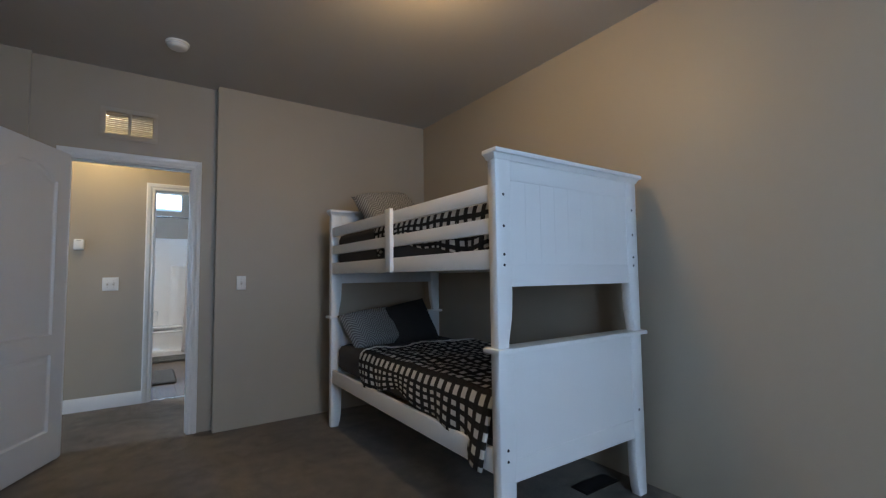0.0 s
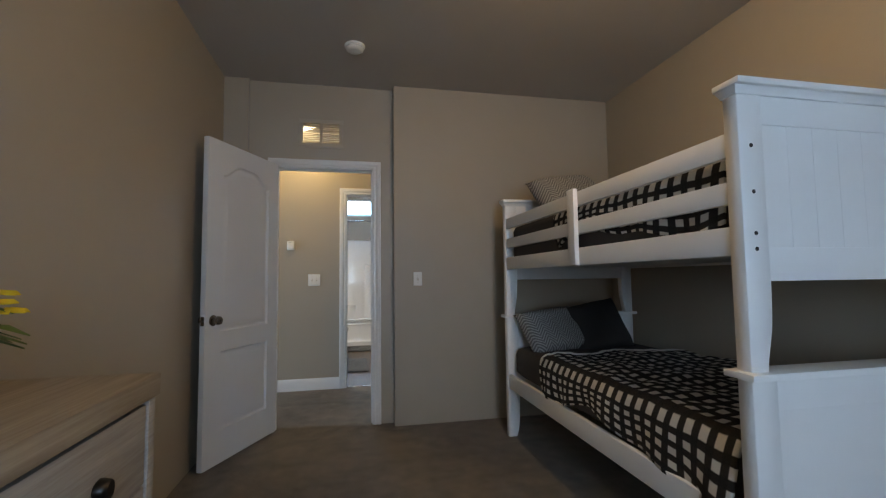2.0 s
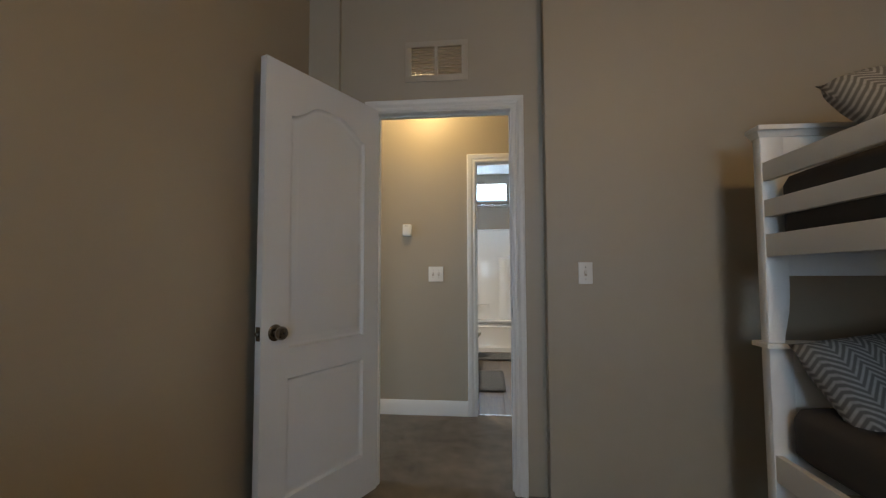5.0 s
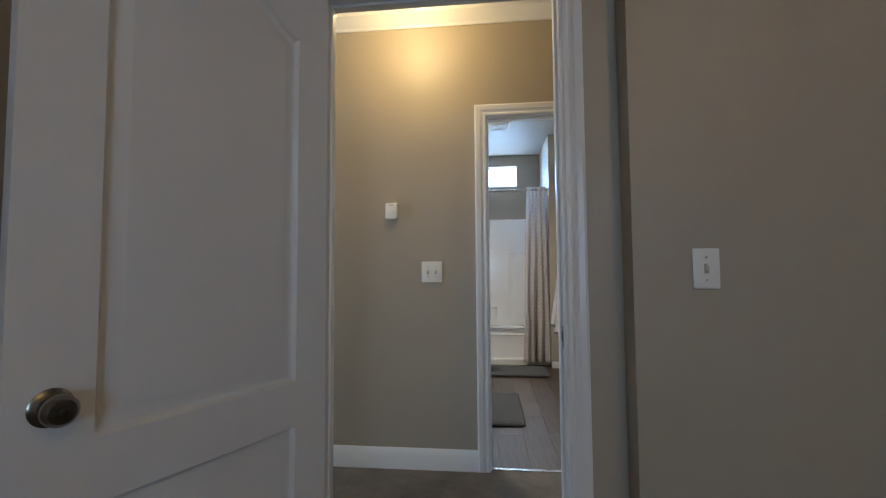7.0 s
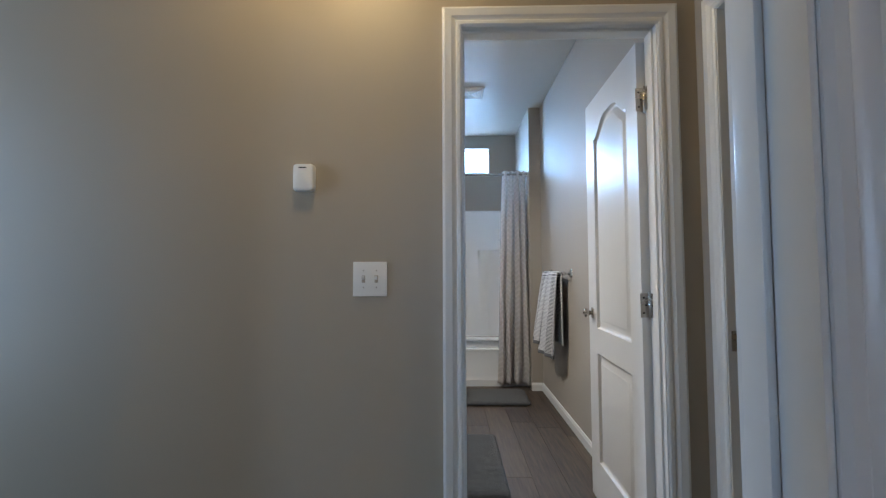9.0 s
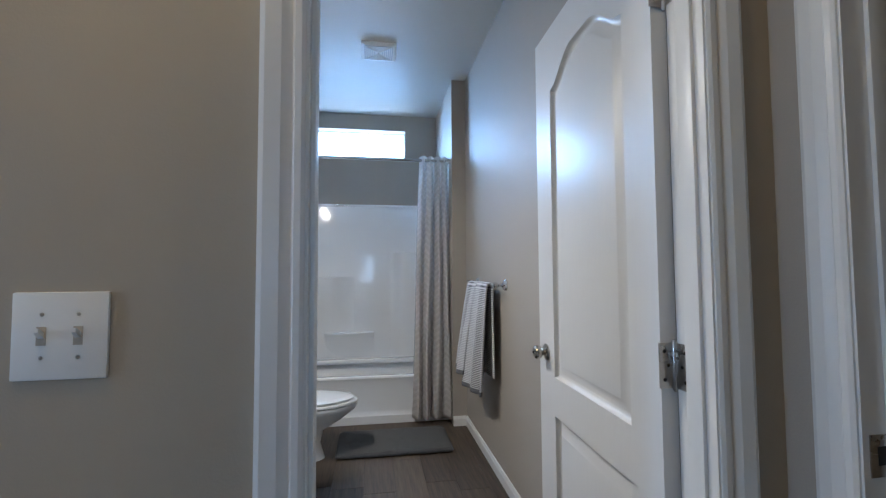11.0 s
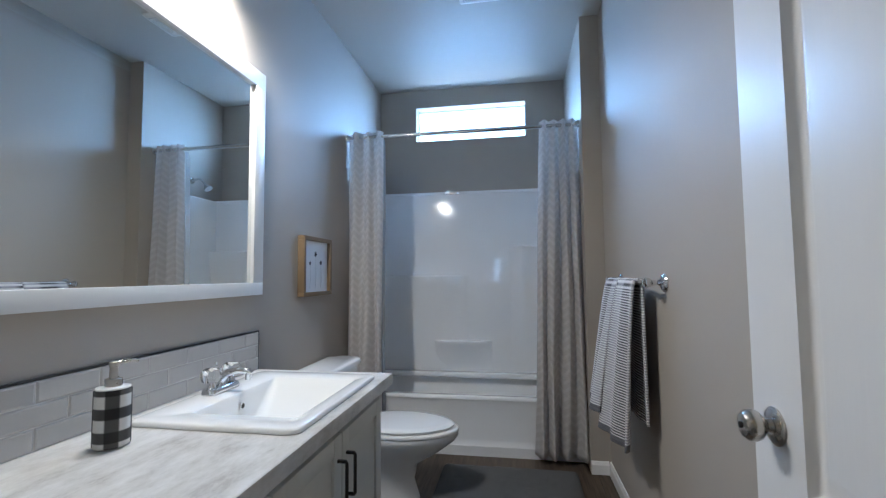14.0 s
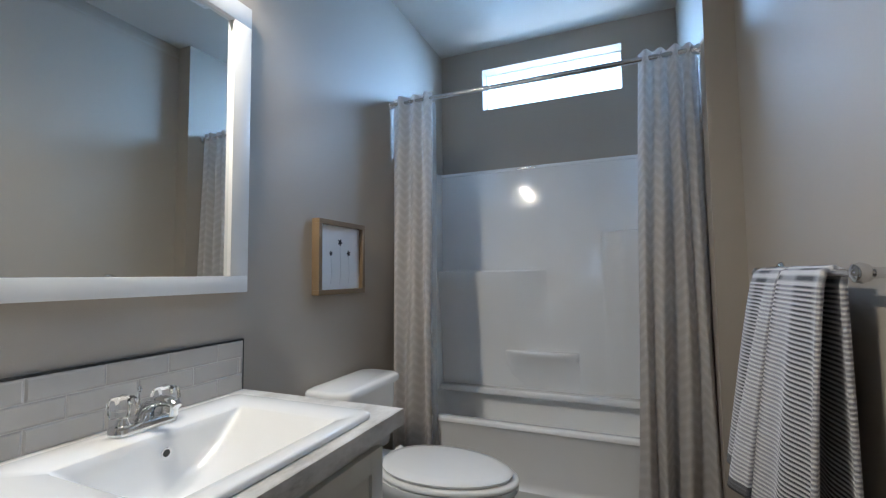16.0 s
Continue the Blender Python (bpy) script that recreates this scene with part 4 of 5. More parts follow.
# return-air grille over the bedroom door: two fields of slats that look through to the hall
t = thing("air_vent", pose(-0.115, YD, 2.3035), "beige return-air grille over the bedroom door", "vent")
for a in ((-0.172, 0.172, 0.0815, 0.114), (-0.172, 0.172, -0.114, -0.0815), (-0.172, -0.139, -0.0815, 0.0815), (0.139, 0.172, -0.0815, 0.0815), (-0.010, 0.010, -0.0815, 0.0815)):
    part("frame", cube(a[0], a[1], -0.007, 0.003, a[2], a[3], bev=0.002), IVORY, t)
for k in range(11):
    z = -0.074 + k * 0.0148
    for x0, x1 in ((-0.139, -0.010), (0.010, 0.139)):
        bm = bmesh.new()
        loft(bm, [[Vector((x, 0.0, z - 0.0045)), Vector((x, 0.0, z + 0.0010)), Vector((x, 0.020, z + 0.0014)), Vector((x, 0.020, z - 0.0041))] for x in (x0, x1)])
        part("slat", bm, IVORY, t)

t = thing("smoke_detector", pose(0.145, 4.234, H), "round white smoke detector on the ceiling", "smoke detector")
part("base", lathe(bmesh.new(), ((0.066, -0.012), (0.068, -0.010), (0.068, 0.0)), 32), PLASTIC, t)
part("cap", lathe(bmesh.new(), ((0.030, -0.040), (0.046, -0.038), (0.056, -0.030), (0.060, -0.020), (0.061, -0.012)), 32), PLASTIC, t)
part("vent_ring", lathe(bmesh.new(), ((0.0605, -0.022), (0.0605, -0.017)), 32), INKGREY, t)

t = thing("floor_register", pose(2.12, 2.62, 0.0), "dark brown metal floor vent on carpet", "floor vent")
part("frame", cube(-0.14, 0.14, -0.055, 0.055, 0.0, 0.006, bev=0.002), DARKMETAL, t)
for k in range(14):
    part("slat", cube(-0.125 + k * 0.0185, -0.117 + k * 0.0185, -0.042, 0.042, 0.006, 0.008), BLACK, t)


def flush_lamp(x, y, z, label):
    t = thing("ceiling_lamp", pose(x, y, z), label, "ceiling lamp", "flush ceiling lamps")
    part("ring", lathe(bmesh.new(), ((0.150, -0.045), (0.172, -0.040), (0.182, -0.026), (0.180, -0.010), (0.165, 0.0)), 40), NICKEL, t, "brushed metal ring")
    part("glass_bowl", lathe(bmesh.new(), ((0.012, -0.098), (0.05, -0.094), (0.095, -0.082), (0.130, -0.062), (0.150, -0.043)), 40), GLOWGLASS, t, "lit frosted glass bowl")
    part("finial", lathe(bmesh.new(), ((0.003, -0.122), (0.009, -0.116), (0.009, -0.104), (0.004, -0.100), (0.012, -0.096)), 12), NICKEL, t)
    return t


flush_lamp(1.06, 2.64, H, "lit flush ceiling lamp with frosted glass bowl")
flush_lamp(-0.36, 5.70, H, "lit flush ceiling lamp in the hall")
flush_lamp(2.56, 7.60, H, "lit flush ceiling lamp with a brushed metal ring")

# ---- bathroom ----
WY0, WY1 = 6.235, 7.925      # vanity along the left wall
CT = 0.757                   # worktop height


def vanity():
    t = thing("vanity_cabinet", pose(BX0 + 0.004, WY0, 0), "pale painted vanity cabinet with dark bar pulls", "cabinet")
    d, l, h = 0.572, WY1 - WY0 - 0.045, CT - 0.045
    part("end_panel", cube(0, d - 0.02, l - 0.018, l, 0.0, h), CABINET, t)
    part("end_panel", cube(0, d - 0.02, 0, 0.018, 0.0, h), CABINET, t)
    part("toe_board", cube(d - 0.10, d - 0.085, 0.018, l - 0.018, 0.0, 0.09), CABINET, t)
    part("floor_board", cube(0, d - 0.022, 0.018, l - 0.018, 0.09, 0.108), CABINET, t)
    part("face_frame_top", cube(d - 0.02, d, 0, l, h - 0.052, h, bev=0.001), CABINET, t)
    part("face_frame_base", cube(d - 0.02, d, 0, l, 0.09, 0.125, bev=0.001), CABINET, t)
    n = 4
    dw = (l - 0.03) / n
    for k in range(n + 1):
        y = 0.0 + k * (l - 0.03) / n
        part("stile", cube(d - 0.02, d - 0.0005, y, y + 0.03, 0.125, h - 0.052), CABINET, t)
    for k in range(n):
        y0, y1, z0, z1 = k * dw + 0.018, (k + 1) * dw + 0.012, 0.115, h - 0.040
        b = bmesh.new()
        fr = 0.055
        box(b, d + 0.0015, d + 0.0195, y0, y0 + fr, z0, z1, 0.0015)
        box(b, d + 0.0015, d + 0.0195, y1 - fr, y1, z0, z1, 0.0015)
        box(b, d + 0.0015, d + 0.0190, y0 + fr, y1 - fr, z0, z0 + fr, 0.0015)
        box(b, d + 0.0015, d + 0.0190, y0 + fr, y1 - fr, z1 - fr, z1, 0.0015)
        dr = part("door", b, CABINET, t)
        part("door_panel", cube(d + 0.0015, d + 0.0095, y0 + fr, y1 - fr, z0 + fr, z1 - fr), CABINET, dr)
        yp = y0 + 0.032 if k % 2 else y1 - 0.032
        x = d + 0.0195
        zt = z1 - 0.075
        pts = [(x, yp, zt), (x + 0.027, yp, zt), (x + 0.030, yp, zt - 0.004), (x + 0.030, yp, zt - 0.126), (x + 0.027, yp, zt - 0.130), (x, yp, zt - 0.130)]
        part("handle", tube(bmesh.new(), pts, 0.0062, 4), DARKMETAL, dr, "dark bronze bar pull", 20)
    return t


vanity()
SX0, SX1, SY0, SY1 = -0.704, -0.190, 7.186, 7.838      # sink rim
t = thing("vanity_worktop", pose(BX0, WY0, CT - 0.045), "grey marbled laminate worktop with square edges", "worktop")
bm = bmesh.new()
cx1, cl = 0.622, WY1 - WY0
hx0, hx1, hy0, hy1 = SX0 + 0.03 - BX0, SX1 - 0.03 - BX0, SY0 + 0.03 - WY0, SY1 - 0.03 - WY0
for a in ((0, cx1, 0, hy0), (0, cx1, hy1, cl), (0, hx0, hy0, hy1), (hx1, cx1, hy0, hy1)):
    box(bm, a[0], a[1], a[2], a[3], 0.004, 0.045)
bmesh.ops.remove_doubles(bm, verts=bm.verts[:], dist=1e-5)
part("slab", bm, LAMINATE, t)
part("front_edge", cube(cx1, cx1 + 0.004, 0, cl, 0.0, 0.0445), LAMINATE, t)
part("end_edge", cube(0, cx1 + 0.004, cl, cl + 0.004, 0.0, 0.0445), LAMINATE, t)


def sink():
    t = thing("bathroom_sink", pose(0, 0, CT), "white rectangular drop-in ceramic sink", "sink")
    x0, x1, y0, y1 = SX0, SX1, SY0, SY1
    b = bmesh.new()
    bx0, bx1, by0, by1 = x0 + 0.125, x1 - 0.050, y0 + 0.094, y1 - 0.098
    rows = [rrect(x0 + 0.03, x1 - 0.03, y0 + 0.03, y1 - 0.03, 0.03, -0.04), rrect(x0 + 0.03, x1 - 0.03, y0 + 0.03, y1 - 0.03, 0.03, 0.001),
            rrect(x0, x1, y0, y1, 0.036, 0.0015), rrect(x0, x1, y0, y1, 0.036, 0.011),
            rrect(x0 + 0.004, x1 - 0.004, y0 + 0.004, y1 - 0.004, 0.033, 0.0145), rrect(x0 + 0.010, x1 - 0.010, y0 + 0.010, y1 - 0.010, 0.028, 0.016),
            rrect(bx0, bx1, by0, by1, 0.012, 0.014), rrect(bx0 + 0.003, bx1 - 0.003, by0 + 0.004, by1 - 0.004, 0.012, 0.011)]
    for k, (dx, dy, z) in enumerate(((0.010, 0.022, -0.01), (0.018, 0.05, -0.045), (0.030, 0.09, -0.085), (0.055, 0.135, -0.112), (0.10, 0.185, -0.124))):
        rows.append(rrect(bx0 + dx * 0.6, bx1 - dx, by0 + dy * 0.7, by1 - dy * 1.4, 0.03 + 0.006 * k, z))
    loft(b, rows, cap0=False, cap1=True)
    part("basin", b, CERAMIC, t, angle=50)
    part("overflow", lathe(bmesh.new(), ((0.0125, 0), (0.0125, 0.002), (0.009, 0.003)), 16, pose(bx0 + 0.013, (y0 + y1) / 2 + 0.0, -0.032, 0, 90, 0)), CHROME, t, "dark overflow ring")
    part("overflow_hole", lathe(bmesh.new(), ((0.0085, 0.0), (0.0085, 0.0036)), 12, pose(bx0 + 0.013, (y0 + y1) / 2, -0.032, 0, 90, 0)), BLACK, t)
    part("drain", lathe(bmesh.new(), ((0.022, 0), (0.022, 0.003), (0.012, 0.004)), 20, pose((bx0 + bx1) / 2, (y0 + y1) / 2, -0.124)), CHROME, t)
    return t


sink()


def faucet():
    t = thing("faucet", pose(-0.650, 7.515, CT + 0.0165), "chrome two-handle faucet with clear round knobs", "faucet")
    b = bmesh.new()
    loft(b, [rrect(-0.028 + d, 0.028 - d, -0.078 + d, 0.078 - d, 0.024 - d * 0.6, z, 6) for d, z in ((0, 0), (0, 0.012), (0.003, 0.019), (0.010, 0.023))])
    part("base", b, CHROME, t, angle=40)
    b = bmesh.new()
    path = [((-0.004, 0, 0.018), 0.024, 0.018), ((0.004, 0, 0.045), 0.020, 0.017), ((0.030, 0, 0.063), 0.018, 0.014), ((0.070, 0, 0.072), 0.016, 0.011), ((0.105, 0, 0.070), 0.014, 0.010), ((0.116, 0, 0.062), 0.011, 0.008)]
    loops = []
    for i, (p, ry, rz) in enumerate(path):
        a = Vector(path[min(i + 1, 5)][0]) - Vector(path[max(i - 1, 0)][0])
        a.normalize()
        n = Vector((-a.z, 0, a.x))
        loops.append([Vector(p) + Vector((0, ry * math.cos(q), 0)) + n * rz * math.sin(q) for q in (2 * math.pi * k / 14 for k in range(14))])
    loft(b, loops)
    part("spout", b, CHROME, t, angle=50)
    part("aerator", lathe(bmesh.new(), ((0.009, 0.040), (0.010, 0.042), (0.010, 0.062)), 14, pose(0.104, 0, 0)), CHROME, t)
    part("lift_rod", tube(bmesh.new(), [(-0.022, 0, 0.015), (-0.022, 0, 0.088)], 0.0025, 8), CHROME, t)
    part("lift_knob", lathe(bmesh.new(), ((0.003, 0.083), (0.0055, 0.088), (0.0055, 0.094), (0.003, 0.098)), 10, pose(-0.022, 0, 0)), CHROME, t)
    for y in (-0.052, 0.052):
        part("handle_stem", lathe(bmesh.new(), ((0.017, 0.02), (0.014, 0.028), (0.011, 0.036), (0.011, 0.042)), 16, pose(0, y, 0)), CHROME, t)
        b = bmesh.new()
        loops = []
        for r, z in ((0.013, 0.038), (0.026, 0.043), (0.031, 0.056), (0.031, 0.072), (0.025, 0.084), (0.012, 0.088)):
            loops.append([Vector((0.0 + r * (1 + 0.07 * math.cos(8 * q)) * math.cos(q), y + r * (1 + 0.07 * math.cos(8 * q)) * math.sin(q), z)) for q in (2 * math.pi * k / 32 for k in range(32))])
        loft(b, loops)
        kn = part("knob", b, CRYSTAL, t, "clear faceted acrylic knob", 30)
        part("knob_cap", lathe(bmesh.new(), ((0.008, 0.087), (0.008, 0.090), (0.005, 0.092)), 12, pose(0, y, 0)), CHROME, kn)
    return t


faucet()


def soap_dispenser():
    t = thing("soap_dispenser", pose(-0.618, 7.066, CT + 0.001), "black and white checked soap dispenser with metal pump", "soap dispenser")
    R, h, n = 0.040, 0.140, 32
    bm = bmesh.new()
    lay = bm.loops.layers.uv.new("UVMap")
    prof = ((R - 0.003, 0), (R, 0.004), (R, h - 0.006), (R - 0.002, h - 0.001))
    g = [[bm.verts.new((r * math.cos(2 * math.pi * k / n), r * math.sin(2 * math.pi * k / n), z)) for k in range(n)] for r, z in prof]
    for i in range(len(prof) - 1):
        for k in range(n):
            j = (k + 1) % n
            f = bm.faces.new((g[i][k], g[i][j], g[i + 1][j], g[i + 1][k]))
            for lp, (a, b) in zip(f.loops, ((k, i), (k + 1, i), (k + 1, i + 1), (k, i + 1))):
                lp[lay].uv = (2 * math.pi * R * a / n * 0.883, prof[b][1])
    bm.faces.new(g[0][::-1])
    part("body", bm, SOAPPLAID, t)
    part("shoulder", lathe(bmesh.new(), ((R - 0.002, h - 0.001), (R - 0.003, h + 0.002), (0.020, h + 0.004), (0.019, h + 0.004)), 32), CERAMIC, t)
    part("collar", lathe(bmesh.new(), ((0.0185, h + 0.003), (0.0185, h + 0.020), (0.017, h + 0.022), (0.010, h + 0.023), (0.009, h + 0.050), (0.0105, h + 0.052), (0.0105, h + 0.062), (0.008, h + 0.064)), 20), NICKEL, t, "brushed metal collar")
    part("nozzle", tube(bmesh.new(), [(0, 0, h + 0.058), (0.010, 0.020, h + 0.060), (0.020, 0.042, h + 0.060), (0.022, 0.048, h + 0.055)], [0.005, 0.0042, 0.0035, 0.003], 10), NICKEL, t)
    return t


soap_dispenser()

# mirror with a broad white frame
MY0, MY1, MZ0, MZ1 = 6.47, 7.918, 1.090, 2.098
t = thing("wall_mirror", pose(BX0, MY0, MZ0), "large wall mirror in a flat white frame", "mirror")
ml, mh, fw = MY1 - MY0, MZ1 - MZ0, 0.072
fb = 0.054
for a in ((0, ml, 0, fb), (0, ml, mh - fw, mh), (0, fw, fb, mh - fw), (ml - fw, ml, fb, mh - fw)):
    part("frame_board", cube(0.0, 0.026, a[0], a[1], a[2], a[3], bev=0.002), TRIM, t)
part("mirror_glass", cube(0.004, 0.010, fw - 0.004, ml - fw + 0.004, fb - 0.004, mh - fw + 0.004), MIRROR, t)

# light bar over the mirror
t = thing("vanity_light", pose(BX0, 7.38, 2.43), "three-shade vanity light bar over the mirror", "wall lamp")
part("back_plate", cube(0.0, 0.022, -0.29, 0.29, -0.045, 0.045, bev=0.006), NICKEL, t)
for y in (-0.20, 0.0, 0.20):
    part("arm", tube(bmesh.new(), [(0.015, y, 0.0), (0.08, y, 0.012), (0.125, y, 0.0)], 0.007, 8), NICKEL, t)
    part("glass_shade", lathe(bmesh.new(), ((0.020, 0.0), (0.035, -0.010), (0.052, -0.04), (0.060, -0.065), (0.062, -0.075), (0.056, -0.075), (0.046, -0.04), (0.030, -0.02)), 24, pose(0.125, y, -0.01)), VANITYGLASS, t, "lit frosted glass shade")

# framed print
t = thing("framed_print", pose(BX0, 8.282, 1.060), "small oak-framed print of three dark flowers", "picture")
pw, ph, pf = 0.351, 0.331, 0.022
for a in ((0, pw, 0, pf), (0, pw, ph - pf, ph), (0, pf, pf, ph - pf), (pw - pf, pw, pf, ph - pf)):
    part("frame_board", cube(0, 0.038, a[0], a[1], a[2], a[3], bev=0.0015), OAK, t)
pr = part("print", cube(0.004, 0.018, pf, pw - pf, pf, ph - pf), PAPER, t, "white paper print")
for fy, fz, r in ((0.173, 0.236, 0.017), (0.106, 0.183, 0.012), (0.240, 0.188, 0.015)):
    bm = bmesh.new()
    m = pose(0.018, fy, fz, 0, 90, 0)
    loft(bm, [[m @ Vector((r * (0.8 + 0.25 * math.sin(5 * q + fy * 40)) * math.cos(q), r * (0.8 + 0.25 * math.sin(5 * q + fy * 40)) * math.sin(q), z)) for q in (2 * math.pi * k / 20 for k in range(20))] for z in (0, 0.0006)])
    part("printed_flower", bm, INK, pr, "dark ink flower")
    part("printed_stem", tube(bmesh.new(), [(0.0184, fy, fz - r * 0.8), (0.0184, fy + 0.006, 0.09), (0.0184, fy - 0.003, 0.045)], 0.0009, 5), INKGREY, pr)

# tub with a moulded three-wall surround
TX0, TX1, TY0, TY1 = BX0 + 0.006, 0.786, 9.0, BY1 - 0.006
t = thing("bathtub", pose(0, 0, 0), "glossy white one-piece tub and shower surround", "bathtub")
bm = bmesh.new()
RIM = 0.375
loft(bm, [rrect(TX0, TX1, TY0 + 0.02, TY1, 0.02, RIM - 0.03), rrect(TX0, TX1, TY0, TY1, 0.02, RIM - 0.02), rrect(TX0, TX1, TY0, TY1, 0.02, RIM - 0.006),
          rrect(TX0 + 0.004, TX1 - 0.004, TY0 + 0.006, TY1 - 0.004, 0.02, RIM), rrect(TX0 + 0.05, TX1 - 0.05, TY0 + 0.06, TY1 - 0.10, 0.10, RIM),
          rrect(TX0 + 0.06, TX1 - 0.06, TY0 + 0.068, TY1 - 0.108, 0.10, RIM - 0.01), rrect(TX0 + 0.09, TX1 - 0.09, TY0 + 0.09, TY1 - 0.13, 0.11, 0.16),
          rrect(TX0 + 0.15, TX1 - 0.15, TY0 + 0.13, TY1 - 0.17, 0.12, 0.09)], cap0=False)
part("basin", bm, ACRYLIC, t, angle=50)
bm = bmesh.new()
loft(bm, [[Vector((x, y, z)) for x in (TX0, TX1)] for y, z in ((TY0 + 0.004, RIM - 0.022), (TY0 + 0.012, RIM - 0.05), (TY0 + 0.016, 0.10), (TY0 + 0.008, 0.075), (TY0 - 0.002, 0.062), (TY0 - 0.002, 0.0), (TY0 + 0.04, 0.0), (TY0 + 0.04, RIM - 0.03))], cap0=False, cap1=False, closed=False)
part("apron", bm, ACRYLIC, t, "white tub apron", 30)
SB, ST = 9.625, 1.852       # back panel and top of the surround
back = part("back_wall", cube(TX0, TX1, SB, TY1, RIM - 0.004, ST, bev=0.012, seg=3), ACRYLIC, t)
for x0, x1 in ((TX0, TX0 + 0.035), (TX1 - 0.035, TX1)):
    part("side_wall", cube(x0, x1, TY0 + 0.012, SB + 0.02, RIM - 0.004, ST, bev=0.010, seg=3), ACRYLIC, t)
# ledge round the back, moulded shelves
part("back_ledge", cube(TX0 + 0.03, TX1 - 0.03, SB - 0.075, SB + 0.01, RIM - 0.01, RIM + 0.030, bev=0.018, seg=4), ACRYLIC, t)


def shelf(x0, x1, z, d, zb, corner=0):
    """A moulded ledge that swells out of the back panel and fades away downwards."""
    bm = bmesh.new()
    rows = []
    n, m = 24, 10
    for j in range(m + 3):
        f = min(1.0, j / m)
        zz = zb + (z - 0.012 - zb) * f + (0.008 if j == m + 1 else 0.012 if j == m + 2 else 0.0)
        k = (0.10 + 0.90 * f ** 1.6) * (1.0 if j <= m else 0.99 if j == m + 1 else 0.94)
        pts = [Vector((x0, SB + 0.004, zz)), Vector((x1, SB + 0.004, zz))]
        for q in range(n + 1):
            e = q / n
            if corner == 0:
                dep = 1 - abs(2 * e - 1) ** 2.6
            else:
                g = min(1.0, (e if corner < 0 else 1 - e) / 0.30)
                dep = g * g * (3 - 2 * g)
            pts.append(Vector((x1 + (x0 - x1) * e, SB - 0.001 - d * k * dep, zz)))
        rows.append(pts)
    loft(bm, rows)
    return part("moulded_shelf", bm, ACRYLIC, t, angle=60)


shelf(TX0 + 0.03, -0.015, 1.168, 0.09, RIM + 0.05, -1)
shelf(-0.31, 0.175, 0.650, 0.08, RIM + 0.05, 0)
shelf(0.325, TX1 - 0.03, 1.395, 0.09, RIM + 0.05, 1)
part("top_flange", cube(TX0, TX1, SB - 0.006, SB + 0.03, ST - 0.02, ST + 0.004, bev=0.006), ACRYLIC, t)
part("grab_bar_trim", cube(-0.19, -0.07, SB - 0.0085, SB - 0.004, ST - 0.014, ST - 0.001, bev=0.001), CHROME, t)

t = thing("shower_fixture", pose(TX1, 9.36, 1.99), "chrome shower arm and nozzle on the tub wall", "shower")
part("flange", lathe(bmesh.new(), ((0.028, 0), (0.026, 0.006), (0.010, 0.010)), 20, pose(0.006, 0, 0, 0, -90, 0)), CHROME, t)
part("arm", tube(bmesh.new(), [(0, 0, 0), (-0.07, 0, 0.012), (-0.12, 0, -0.03)], 0.009, 10), CHROME, t)
part("head", lathe(bmesh.new(), ((0.012, 0), (0.016, 0.02), (0.034, 0.055), (0.034, 0.062), (0.028, 0.064)), 20, pose(-0.12, 0, -0.03, 0, 180 + 35, 0)), CHROME, t)

# rod, rings and curtains
RZ, RY = 2.132, 8.965
t = thing("curtain_rod", pose(0, RY, RZ), "chrome shower curtain rod between the walls", "curtain rod")
part("rod", tube(bmesh.new(), [(BX0 + 0.004, 0, 0), (0.788, 0, 0)], 0.0125, 14), CHROME, t)
part("sleeve", tube(bmesh.new(), [(0.0, 0, 0), (0.786, 0, 0)], 0.0142, 14), CHROME, t)
for x, r in ((BX0, 90), (0.792, -90)):
    part("end_flange", lathe(bmesh.new(), ((0.027, 0), (0.025, 0.010), (0.017, 0.022), (0.0145, 0.03)), 18, pose(x, 0, 0, 0, r, 0)), CHROME, t)


